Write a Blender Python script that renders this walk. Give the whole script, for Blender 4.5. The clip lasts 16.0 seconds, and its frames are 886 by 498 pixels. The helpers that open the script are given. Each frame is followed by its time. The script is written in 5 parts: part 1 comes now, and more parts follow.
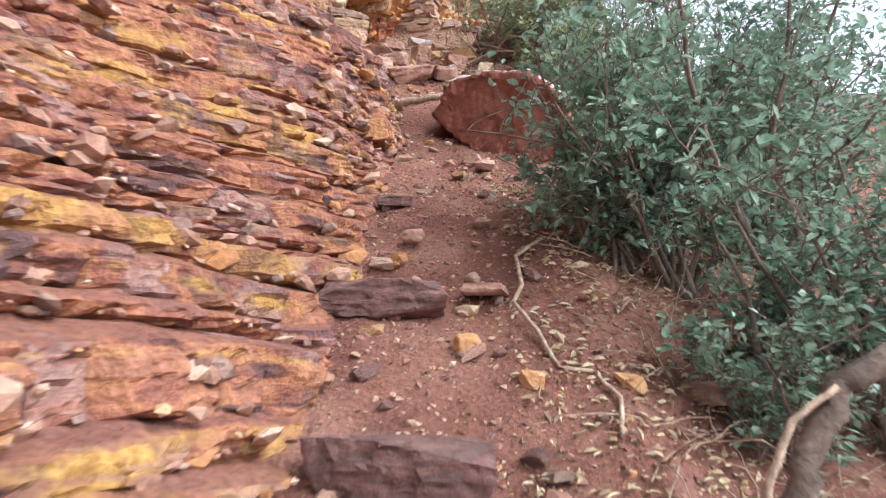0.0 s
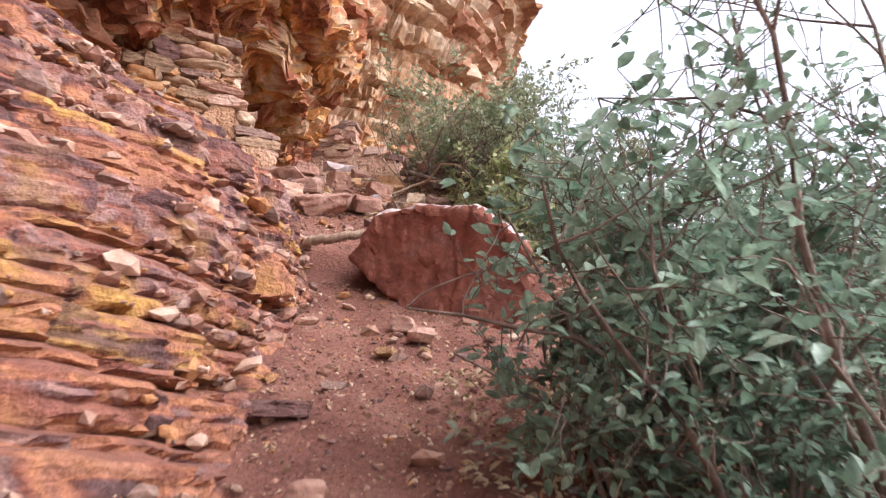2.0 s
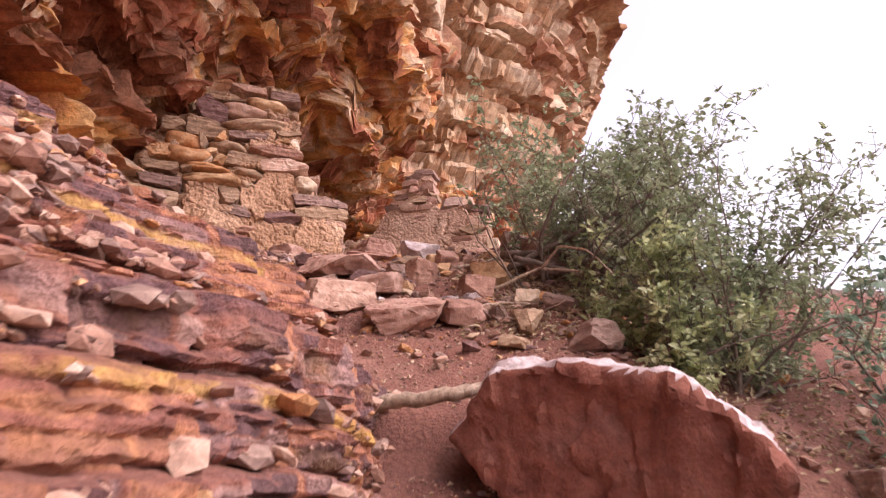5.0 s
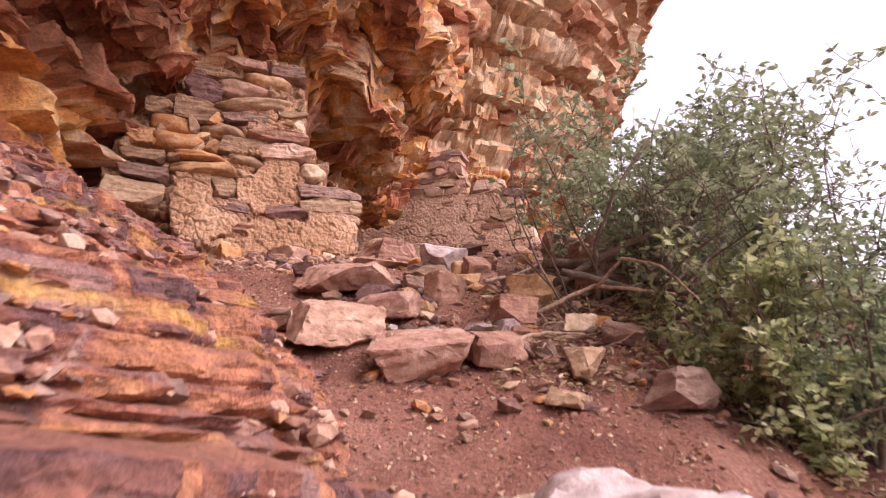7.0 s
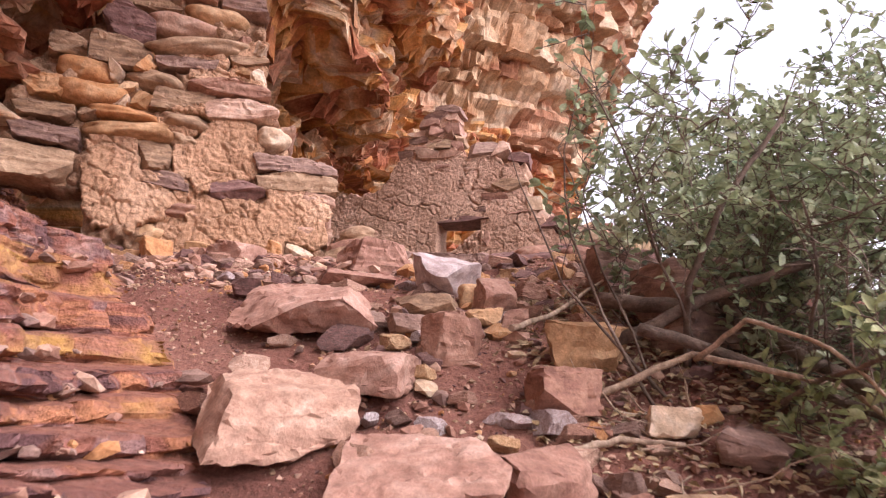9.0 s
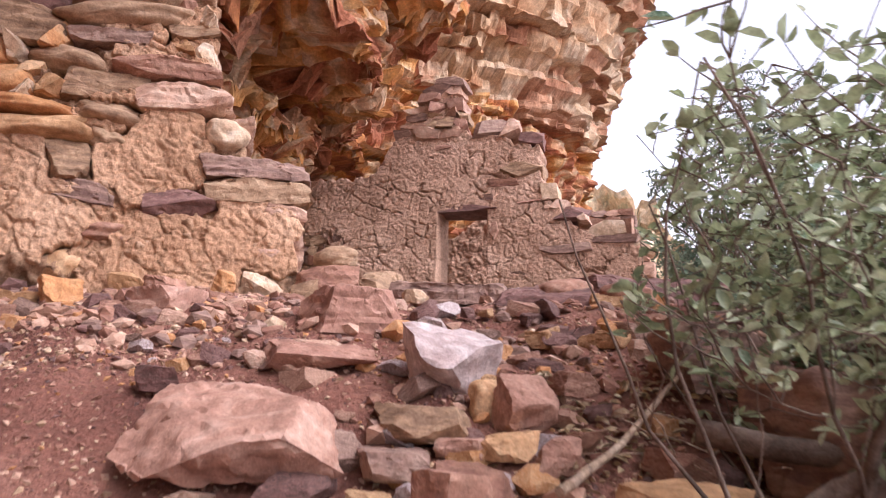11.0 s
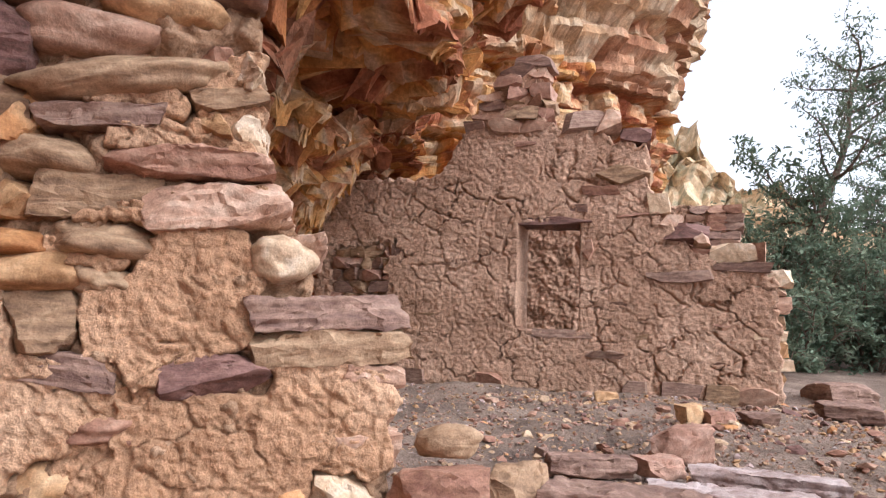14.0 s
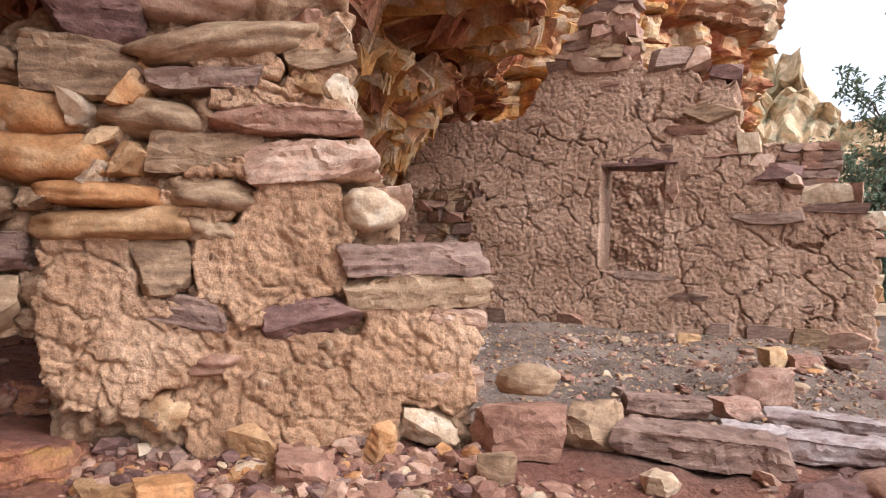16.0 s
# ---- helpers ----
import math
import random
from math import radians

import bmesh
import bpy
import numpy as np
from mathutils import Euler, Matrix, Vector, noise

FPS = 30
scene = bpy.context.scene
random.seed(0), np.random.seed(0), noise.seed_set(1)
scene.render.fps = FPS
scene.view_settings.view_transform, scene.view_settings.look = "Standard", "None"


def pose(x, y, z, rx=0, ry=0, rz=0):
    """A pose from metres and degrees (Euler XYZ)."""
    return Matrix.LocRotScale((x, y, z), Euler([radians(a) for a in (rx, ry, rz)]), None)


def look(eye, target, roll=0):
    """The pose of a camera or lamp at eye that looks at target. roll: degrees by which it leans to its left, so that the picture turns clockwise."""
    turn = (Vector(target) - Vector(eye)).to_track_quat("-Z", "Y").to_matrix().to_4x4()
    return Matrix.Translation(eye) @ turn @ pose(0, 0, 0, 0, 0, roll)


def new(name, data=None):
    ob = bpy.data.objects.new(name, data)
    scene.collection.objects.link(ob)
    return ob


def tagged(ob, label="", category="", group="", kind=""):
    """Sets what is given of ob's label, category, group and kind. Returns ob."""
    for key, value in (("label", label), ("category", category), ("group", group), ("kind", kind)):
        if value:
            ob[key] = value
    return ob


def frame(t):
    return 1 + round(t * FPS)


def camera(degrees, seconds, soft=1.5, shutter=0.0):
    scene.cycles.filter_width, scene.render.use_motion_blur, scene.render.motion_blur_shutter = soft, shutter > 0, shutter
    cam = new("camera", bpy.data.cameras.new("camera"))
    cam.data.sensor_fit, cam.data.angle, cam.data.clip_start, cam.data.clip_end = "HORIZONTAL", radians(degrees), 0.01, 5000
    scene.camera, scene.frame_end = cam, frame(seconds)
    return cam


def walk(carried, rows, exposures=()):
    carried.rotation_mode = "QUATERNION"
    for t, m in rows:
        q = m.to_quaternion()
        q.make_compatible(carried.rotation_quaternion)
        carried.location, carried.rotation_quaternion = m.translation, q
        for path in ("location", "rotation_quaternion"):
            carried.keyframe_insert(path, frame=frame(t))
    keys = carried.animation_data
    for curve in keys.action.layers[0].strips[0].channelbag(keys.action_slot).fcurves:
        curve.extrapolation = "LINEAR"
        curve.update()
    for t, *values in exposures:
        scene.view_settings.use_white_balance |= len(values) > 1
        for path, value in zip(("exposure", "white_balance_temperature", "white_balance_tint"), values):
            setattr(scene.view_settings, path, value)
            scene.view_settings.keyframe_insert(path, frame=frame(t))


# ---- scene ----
import itertools

cam = camera(63.1, 16.0, 1.2, 0.5)
PATH = [
    (0, (0.06, 0.135, 1.32), (0.022, 2.113, 1.612), 1.1),
    (0.5, (0.056, 0.594, 1.442), (0.079, 2.566, 1.773), 1.2),
    (1, (-0.043, 0.871, 1.695), (0.045, 2.818, 2.14), 1.0),
    (1.5, (-0.069, 1.027, 1.798), (0.071, 2.939, 2.365), 0.6),
    (2, (0.016, 1.344, 1.84), (0.199, 3.232, 2.473), 0.5),
    (2.5, (-0.029, 1.585, 2.068), (0.175, 3.46, 2.732), 0.4),
    (3, (-0.1, 1.72, 2.248), (0.107, 3.587, 2.935), 0.3),
    (3.5, (-0.065, 1.921, 2.31), (0.117, 3.787, 3.007), 0.1),
    (4, (-0.053, 2.161, 2.401), (0.062, 4.031, 3.099), -0.1),
    (4.5, (-0.161, 2.453, 2.497), (-0.129, 4.325, 3.2), -0.0),
    (5, (-0.121, 2.607, 2.796), (-0.149, 4.478, 3.503), -0.0),
    (5.2, (-0.095, 2.708, 2.84), (-0.136, 4.577, 3.55), 0.1),
    (7.3, (-0.12, 3.591, 3.457), (-0.236, 5.488, 4.079), 0.3),
    (7.5, (-0.107, 3.72, 3.571), (-0.219, 5.623, 4.177), 0.4),
    (8, (-0.146, 4.037, 3.648), (-0.246, 5.954, 4.209), 0.7),
    (8.2, (-0.186, 4.172, 3.723), (-0.279, 6.092, 4.275), 0.9),
    (10.3, (-0.288, 5.055, 4.308), (-0.358, 7.007, 4.737), 1.4),
    (10.5, (-0.281, 5.175, 4.389), (-0.351, 7.129, 4.81), 1.3),
    (11, (-0.312, 5.427, 4.512), (-0.39, 7.383, 4.922), 1.3),
    (11.5, (-0.353, 5.601, 4.651), (-0.442, 7.557, 5.056), 1.4),
    (12, (-0.393, 5.853, 4.726), (-0.498, 7.81, 5.125), 1.6),
    (12.5, (-0.571, 6.078, 5.037), (-0.702, 8.039, 5.406), 1.7),
    (13, (-0.639, 6.255, 5.347), (-0.788, 8.224, 5.662), 1.6),
    (13.5, (-0.701, 6.427, 5.563), (-0.851, 8.405, 5.816), 1.6),
    (14, (-0.828, 6.474, 5.575), (-0.983, 8.458, 5.773), 1.8),
    (14.5, (-0.829, 6.426, 5.594), (-1.021, 8.411, 5.738), 1.8),
    (15, (-0.836, 6.383, 5.596), (-1.095, 8.364, 5.685), 1.8),
    (15.5, (-0.837, 6.367, 5.596), (-1.164, 8.339, 5.642), 1.8),
    (16, (-0.804, 6.353, 5.602), (-1.184, 8.317, 5.623), 1.9),
]
walk(cam, [(t, look(eye, target, roll)) for t, eye, target, roll in PATH], [(0.0, 0.1, 5600, 6), (1.0, 0.2, 5750, 8), (2.0, 0.1, 6050, 18), (4.0, -0.14, 6400, 31), (8.0, -0.08, 6700, 33), (10.5, 0.0, 5650, 18), (11.0, -0.1, 6050, 24), (12.0, -0.18, 6050, 28), (13.0, -0.2, 5950, 16), (16.0, -0.28, 6000, 12)])

# ---- world and sun: open shade under a bright white sky ----
world = bpy.data.worlds.new("world")
scene.world = world
world.use_nodes = True
wn = world.node_tree.nodes
sky = wn.new("ShaderNodeTexSky")
sky.sky_type, sky.sun_disc = "NISHITA", False
sky.sun_elevation, sky.sun_rotation = radians(50), radians(120)
sky.air_density, sky.dust_density = 1.0, 4.0
haze = wn.new("ShaderNodeHueSaturation")
haze.inputs["Saturation"].default_value, haze.inputs["Value"].default_value = 0.2, 2.85
world.node_tree.links.new(sky.outputs[0], haze.inputs["Color"])
world.node_tree.links.new(haze.outputs[0], wn["Background"].inputs[0])
wn["Background"].inputs[1].default_value = 0.15
sun = new("sun", bpy.data.lights.new("sun", "SUN"))
sun.data.energy, sun.data.angle, sun.data.color = 0.9, radians(35), (1.0, 0.96, 0.92)
sun.matrix_world = look((9, -2, 13), (0, 7, 4))

# ---- materials ----
def rgb(c):
    return (c[0], c[1], c[2], 1.0)


def ramp_mat(name, colours, scale=3.0, rough=0.9, bump=0.4, fine=40.0, stretch=(1, 1, 1), detail=8, spread=(0.3, 0.7), vary=0.0, distort=0.0, bump_distance=0.01, spec=0.25, tone=0.0, grain=1.0):
    """Node material: large mottling through the colours, fine grain, and relief at two scales."""
    m = bpy.data.materials.new(name)
    m.use_nodes = True
    n, l = m.node_tree.nodes, m.node_tree.links
    b = n["Principled BSDF"]
    b.inputs["Roughness"].default_value = rough
    b.inputs["Specular IOR Level"].default_value = spec
    tc = n.new("ShaderNodeTexCoord")
    mp = n.new("ShaderNodeMapping")
    mp.inputs["Scale"].default_value = stretch
    l.new(tc.outputs["Object"], mp.inputs["Vector"])
    n1 = n.new("ShaderNodeTexNoise")
    n1.inputs["Scale"].default_value, n1.inputs["Detail"].default_value, n1.inputs["Distortion"].default_value = scale, detail, distort
    l.new(mp.outputs[0], n1.inputs["Vector"])
    cr = n.new("ShaderNodeValToRGB")
    els = cr.color_ramp.elements
    while len(els) < len(colours):
        els.new(0.5)
    for i, c in enumerate(colours):
        els[i].position = spread[0] + (spread[1] - spread[0]) * i / (len(colours) - 1)
        els[i].color = rgb(c)
    src = n1.outputs["Fac"]
    if vary:
        oi = n.new("ShaderNodeObjectInfo")
        ad = n.new("ShaderNodeMath")
        ad.operation = "MULTIPLY_ADD"
        l.new(oi.outputs["Random"], ad.inputs[0])
        ad.inputs[1].default_value = vary
        mi = n.new("ShaderNodeMath")
        mi.operation = "SUBTRACT"
        l.new(src, mi.inputs[0])
        mi.inputs[1].default_value = vary * 0.5
        l.new(mi.outputs[0], ad.inputs[2])
        src = ad.outputs[0]
    if tone:
        at = n.new("ShaderNodeAttribute")
        at.attribute_name = "tone"
        tm = n.new("ShaderNodeMath")
        tm.operation = "MULTIPLY_ADD"
        tm.inputs[1].default_value = tone
        l.new(at.outputs["Fac"], tm.inputs[0])
        l.new(src, tm.inputs[2])
        src = tm.outputs[0]
    l.new(src, cr.inputs[0])
    n2 = n.new("ShaderNodeTexNoise")
    n2.inputs["Scale"].default_value, n2.inputs["Detail"].default_value = fine, 6
    l.new(tc.outputs["Object"], n2.inputs["Vector"])
    gr = n.new("ShaderNodeMapRange")
    gr.inputs["From Min"].default_value, gr.inputs["From Max"].default_value = 0.3, 0.7
    gr.inputs["To Min"].default_value, gr.inputs["To Max"].default_value = 1 - 0.28 * grain, 1 + 0.22 * grain
    l.new(n2.outputs["Fac"], gr.inputs["Value"])
    mx = n.new("ShaderNodeVectorMath")
    mx.operation = "SCALE"
    n3 = n.new("ShaderNodeTexNoise")
    n3.inputs["Scale"].default_value, n3.inputs["Detail"].default_value, n3.inputs["Roughness"].default_value = fine * 4.0, 4, 0.7
    l.new(tc.outputs["Object"], n3.inputs["Vector"])
    sk = n.new("ShaderNodeMapRange")
    sk.inputs["From Min"].default_value, sk.inputs["From Max"].default_value = 0.32, 0.68
    sk.inputs["To Min"].default_value, sk.inputs["To Max"].default_value = 1 - 0.2 * grain, 1 + 0.2 * grain
    l.new(n3.outputs["Fac"], sk.inputs["Value"])
    mu = n.new("ShaderNodeMath")
    mu.operation = "MULTIPLY"
    l.new(gr.outputs[0], mu.inputs[0])
    l.new(sk.outputs[0], mu.inputs[1])
    l.new(cr.outputs[0], mx.inputs[0])
    l.new(mu.outputs[0], mx.inputs["Scale"])
    l.new(mx.outputs[0], b.inputs["Base Color"])
    su = n.new("ShaderNodeMath")
    su.operation = "ADD"
    l.new(n1.outputs["Fac"], su.inputs[0])
    l.new(n2.outputs["Fac"], su.inputs[1])
    s3 = n.new("ShaderNodeMath")
    s3.operation = "MULTIPLY_ADD"
    s3.inputs[1].default_value = 0.18
    l.new(n3.outputs["Fac"], s3.inputs[0])
    l.new(su.outputs[0], s3.inputs[2])
    bp = n.new("ShaderNodeBump")
    bp.inputs["Strength"].default_value, bp.inputs["Distance"].default_value = bump, bump_distance
    l.new(s3.outputs[0], bp.inputs["Height"])
    l.new(bp.outputs[0], b.inputs["Normal"])
    return m


M_DIRT = ramp_mat("red_dirt", [(0.15, 0.062, 0.045), (0.235, 0.103, 0.072), (0.32, 0.16, 0.115)], 2.5, 0.95, 1.0, 55, bump_distance=0.02)
M_BANK = ramp_mat("strata_rock", [(r * 1.05, g * 0.93, b * 0.95) for r, g, b in ((0.110, 0.066, 0.059), (0.179, 0.082, 0.059), (0.39, 0.185, 0.095), (0.302, 0.154, 0.098), (0.41, 0.205, 0.1), (0.289, 0.131, 0.082), (0.233, 0.105, 0.072), (0.206, 0.131, 0.114), (0.329, 0.216, 0.171), (0.247, 0.112, 0.072), (0.137, 0.079, 0.072))], 1.5, 0.9, 1.0, 26, (0.8, 0.8, 2.6), 10, (0.2, 0.8), 0, 0.9, 0.022, tone=0.55)
M_CLIFF = ramp_mat("cliff_sandstone", [(0.26, 0.1, 0.05), (0.42, 0.16, 0.06), (0.54, 0.26, 0.08), (0.56, 0.34, 0.15), (0.6, 0.45, 0.3), (0.5, 0.26, 0.13), (0.38, 0.145, 0.075), (0.32, 0.12, 0.065), (0.25, 0.11, 0.06)], 0.7, 0.9, 1.0, 10, (0.7, 0.7, 1.6), 10, (0.22, 0.78), 0, 0.2, 0.025, tone=0.5)
M_CLIFF_PALE = ramp_mat("pale_cliff_sandstone", [(0.24, 0.1, 0.05), (0.4, 0.222, 0.115), (0.48, 0.325, 0.195), (0.5, 0.38, 0.26), (0.42, 0.23, 0.135), (0.29, 0.135, 0.075)], 0.6, 0.9, 1.0, 8, (0.7, 0.7, 1.4), 10, (0.22, 0.78), 0, 0.2, 0.025, tone=0.42)
M_PLASTER = ramp_mat("mud_plaster", [(0.37, 0.21, 0.12), (0.49, 0.295, 0.175), (0.58, 0.38, 0.245)], 2.5, 0.95, 1.0, 45, bump_distance=0.013)
M_PLASTER_DARK = ramp_mat("weathered_mud_plaster", [(0.37, 0.225, 0.15), (0.48, 0.305, 0.21), (0.58, 0.39, 0.28)], 2.0, 0.95, 1.0, 32, bump_distance=0.016)
M_MORTAR = ramp_mat("mud_mortar", [(0.26, 0.15, 0.09), (0.37, 0.23, 0.14), (0.47, 0.31, 0.2)], 6, 0.95, 0.9, 60)
STONE = {
    "tan": ramp_mat("tan_cobble", [(0.33, 0.18, 0.085), (0.5, 0.3, 0.155), (0.6, 0.41, 0.24)], 7, 0.75, 0.8, 34, bump_distance=0.007, grain=0.75, detail=10, distort=1.2, vary=0.2),
    "orange": ramp_mat("orange_stone", [(0.37, 0.165, 0.066), (0.5, 0.25, 0.107), (0.56, 0.34, 0.18)], 7, 0.8, 0.8, 34, bump_distance=0.007, grain=0.75, detail=10, distort=1.2, vary=0.2),
    "grey": ramp_mat("grey_brown_stone", [(0.2, 0.125, 0.078), (0.34, 0.218, 0.132), (0.48, 0.335, 0.212)], 7, 0.8, 0.8, 34, (1, 1, 4), bump_distance=0.007, grain=0.75, detail=10, distort=1.2, vary=0.2),
    "purple": ramp_mat("purple_grey_slab", [(0.18, 0.11, 0.088), (0.275, 0.173, 0.132), (0.38, 0.262, 0.2)], 7, 0.8, 0.8, 34, (1, 1, 5), bump_distance=0.007, grain=0.75, detail=10, distort=1.2, vary=0.2),
    "red": ramp_mat("red_sandstone", [(0.24, 0.12, 0.085), (0.35, 0.19, 0.13), (0.45, 0.28, 0.2)], 7, 0.85, 0.8, 34, (1, 1, 3), bump_distance=0.007, grain=0.75, detail=10, distort=1.2, vary=0.25),
    "pink": ramp_mat("pink_sandstone", [(0.34, 0.195, 0.135), (0.46, 0.285, 0.2), (0.56, 0.4, 0.3)], 7, 0.85, 0.8, 34, (1, 1, 2), bump_distance=0.007, grain=0.75, detail=10, distort=1.2, vary=0.25),
    "rose": ramp_mat("dull_rose_sandstone", [(0.27, 0.14, 0.1), (0.38, 0.215, 0.155), (0.49, 0.32, 0.245)], 7, 0.85, 0.8, 34, (1, 1, 2), bump_distance=0.007, grain=0.75, detail=10, distort=1.2, vary=0.25),
    "cream": ramp_mat("cream_stone", [(0.44, 0.3, 0.19), (0.58, 0.43, 0.29), (0.64, 0.53, 0.41)], 8, 0.75, 0.8, 34, bump_distance=0.007, grain=0.75, detail=10, distort=1.2, vary=0.15),
    "pale": ramp_mat("pale_quartzite", [(0.3, 0.21, 0.185), (0.45, 0.36, 0.335), (0.6, 0.53, 0.51)], 8, 0.7, 0.8, 34, bump_distance=0.007, grain=0.75, detail=10, distort=1.2, vary=0.15),
    "dark": ramp_mat("dark_maroon_stone", [(0.11, 0.065, 0.055), (0.18, 0.095, 0.08), (0.26, 0.15, 0.125)], 8, 0.8, 0.8, 34, (1, 1, 4), bump_distance=0.007, grain=0.75, detail=10, distort=1.2, vary=0.2),
}
M_BOULDER = ramp_mat("boulder_rock", [(0.1, 0.035, 0.025), (0.185, 0.063, 0.04), (0.245, 0.09, 0.058), (0.21, 0.088, 0.062), (0.31, 0.145, 0.1)], 3.2, 0.85, 1.0, 26, detail=10, distort=0.8, bump_distance=0.012, grain=0.5)
M_LEAF = ramp_mat("leaf", [(0.125, 0.205, 0.135), (0.24, 0.35, 0.24), (0.4, 0.52, 0.4)], 9, 0.45, 0.1, 30, spread=(0.35, 0.65), spec=0.5)
M_LEAF_OLIVE = ramp_mat("olive_leaf", [(0.17, 0.215, 0.115), (0.32, 0.38, 0.21), (0.5, 0.55, 0.37)], 7, 0.45, 0.1, 30, spread=(0.35, 0.65), spec=0.5)
M_LEAF_LIGHT = ramp_mat("yellow_green_leaf", [(0.23, 0.27, 0.12), (0.41, 0.45, 0.21), (0.6, 0.62, 0.37)], 7, 0.45, 0.1, 30, spread=(0.35, 0.65), spec=0.5)
M_LEAF_FAR = ramp_mat("juniper_leaf", [(0.096, 0.144, 0.096), (0.168, 0.228, 0.156), (0.288, 0.348, 0.240)], 3, 0.7, 0.1, 20)
M_LEAF_DRY = ramp_mat("dry_leaf", [(0.3, 0.2, 0.1), (0.5, 0.4, 0.25), (0.6, 0.5, 0.36)], 9, 0.7, 0.2, 40, vary=0.4)
M_BARK = ramp_mat("bark", [(0.09, 0.065, 0.05), (0.17, 0.125, 0.095), (0.26, 0.2, 0.16)], 10, 0.9, 0.7, 60)
M_DEAD = ramp_mat("bleached_wood", [(0.25, 0.17, 0.12), (0.4, 0.29, 0.2), (0.52, 0.4, 0.3)], 8, 0.85, 0.6, 60, (4, 4, 1))
M_FAR = ramp_mat("hazy_canyon_rock", [(0.3, 0.27, 0.17), (0.5, 0.36, 0.22), (0.62, 0.47, 0.31), (0.36, 0.33, 0.22), (0.6, 0.42, 0.26)], 0.5, 1.0, 0.6, 1.5, (1, 1, 0.5))


def add_floor_soil(m):
    """Grey gravelly soil on the level floor of the ruin, red dirt on the slope below it."""
    n, l = m.node_tree.nodes, m.node_tree.links
    b = n["Principled BSDF"]
    red = b.inputs["Base Color"].links[0].from_socket
    tc = n.new("ShaderNodeTexCoord")
    sp = n.new("ShaderNodeSeparateXYZ")
    nz = n.new("ShaderNodeTexNoise")
    nz.inputs["Scale"].default_value = 2.0
    ad = n.new("ShaderNodeMath")
    mr = n.new("ShaderNodeMapRange")
    mr.inputs["From Min"].default_value, mr.inputs["From Max"].default_value = 9.2, 9.9
    mx = n.new("ShaderNodeMix")
    mx.data_type = "RGBA"
    sc = n.new("ShaderNodeHueSaturation")
    sc.inputs["Hue"].default_value = 0.53
    sc.inputs["Saturation"].default_value, sc.inputs["Value"].default_value = 0.62, 0.95
    l.new(tc.outputs["Object"], sp.inputs[0])
    l.new(tc.outputs["Object"], nz.inputs["Vector"])
    l.new(sp.outputs["Y"], ad.inputs[0])
    l.new(nz.outputs["Fac"], ad.inputs[1])
    l.new(ad.outputs[0], mr.inputs["Value"])
    l.new(mr.outputs[0], mx.inputs["Factor"])
    l.new(red, sc.inputs["Color"])
    l.new(red, mx.inputs["A"])
    l.new(sc.outputs[0], mx.inputs["B"])
    l.new(mx.outputs["Result"], b.inputs["Base Color"])


add_floor_soil(M_DIRT)


def add_ledge_dirt(m, colour):
    """Red dirt lying on the flat tops of the ledges."""
    n, l = m.node_tree.nodes, m.node_tree.links
    b = n["Principled BSDF"]
    rock_colour = b.inputs["Base Color"].links[0].from_socket
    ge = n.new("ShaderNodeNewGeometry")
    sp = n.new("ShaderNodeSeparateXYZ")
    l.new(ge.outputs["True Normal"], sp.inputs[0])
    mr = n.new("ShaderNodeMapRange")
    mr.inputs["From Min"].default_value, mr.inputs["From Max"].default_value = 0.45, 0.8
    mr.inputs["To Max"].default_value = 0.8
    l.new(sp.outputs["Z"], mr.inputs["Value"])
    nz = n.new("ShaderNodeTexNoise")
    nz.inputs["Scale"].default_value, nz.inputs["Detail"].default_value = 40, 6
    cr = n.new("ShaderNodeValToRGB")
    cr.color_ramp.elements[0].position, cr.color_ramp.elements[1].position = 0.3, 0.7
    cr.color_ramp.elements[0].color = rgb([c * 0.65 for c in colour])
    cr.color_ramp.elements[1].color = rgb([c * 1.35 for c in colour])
    tc = n.new("ShaderNodeTexCoord")
    l.new(tc.outputs["Object"], nz.inputs["Vector"])
    l.new(nz.outputs["Fac"], cr.inputs[0])
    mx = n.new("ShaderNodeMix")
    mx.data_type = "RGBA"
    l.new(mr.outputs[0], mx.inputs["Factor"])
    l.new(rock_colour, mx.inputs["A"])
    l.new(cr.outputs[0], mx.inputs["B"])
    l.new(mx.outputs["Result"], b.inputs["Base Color"])


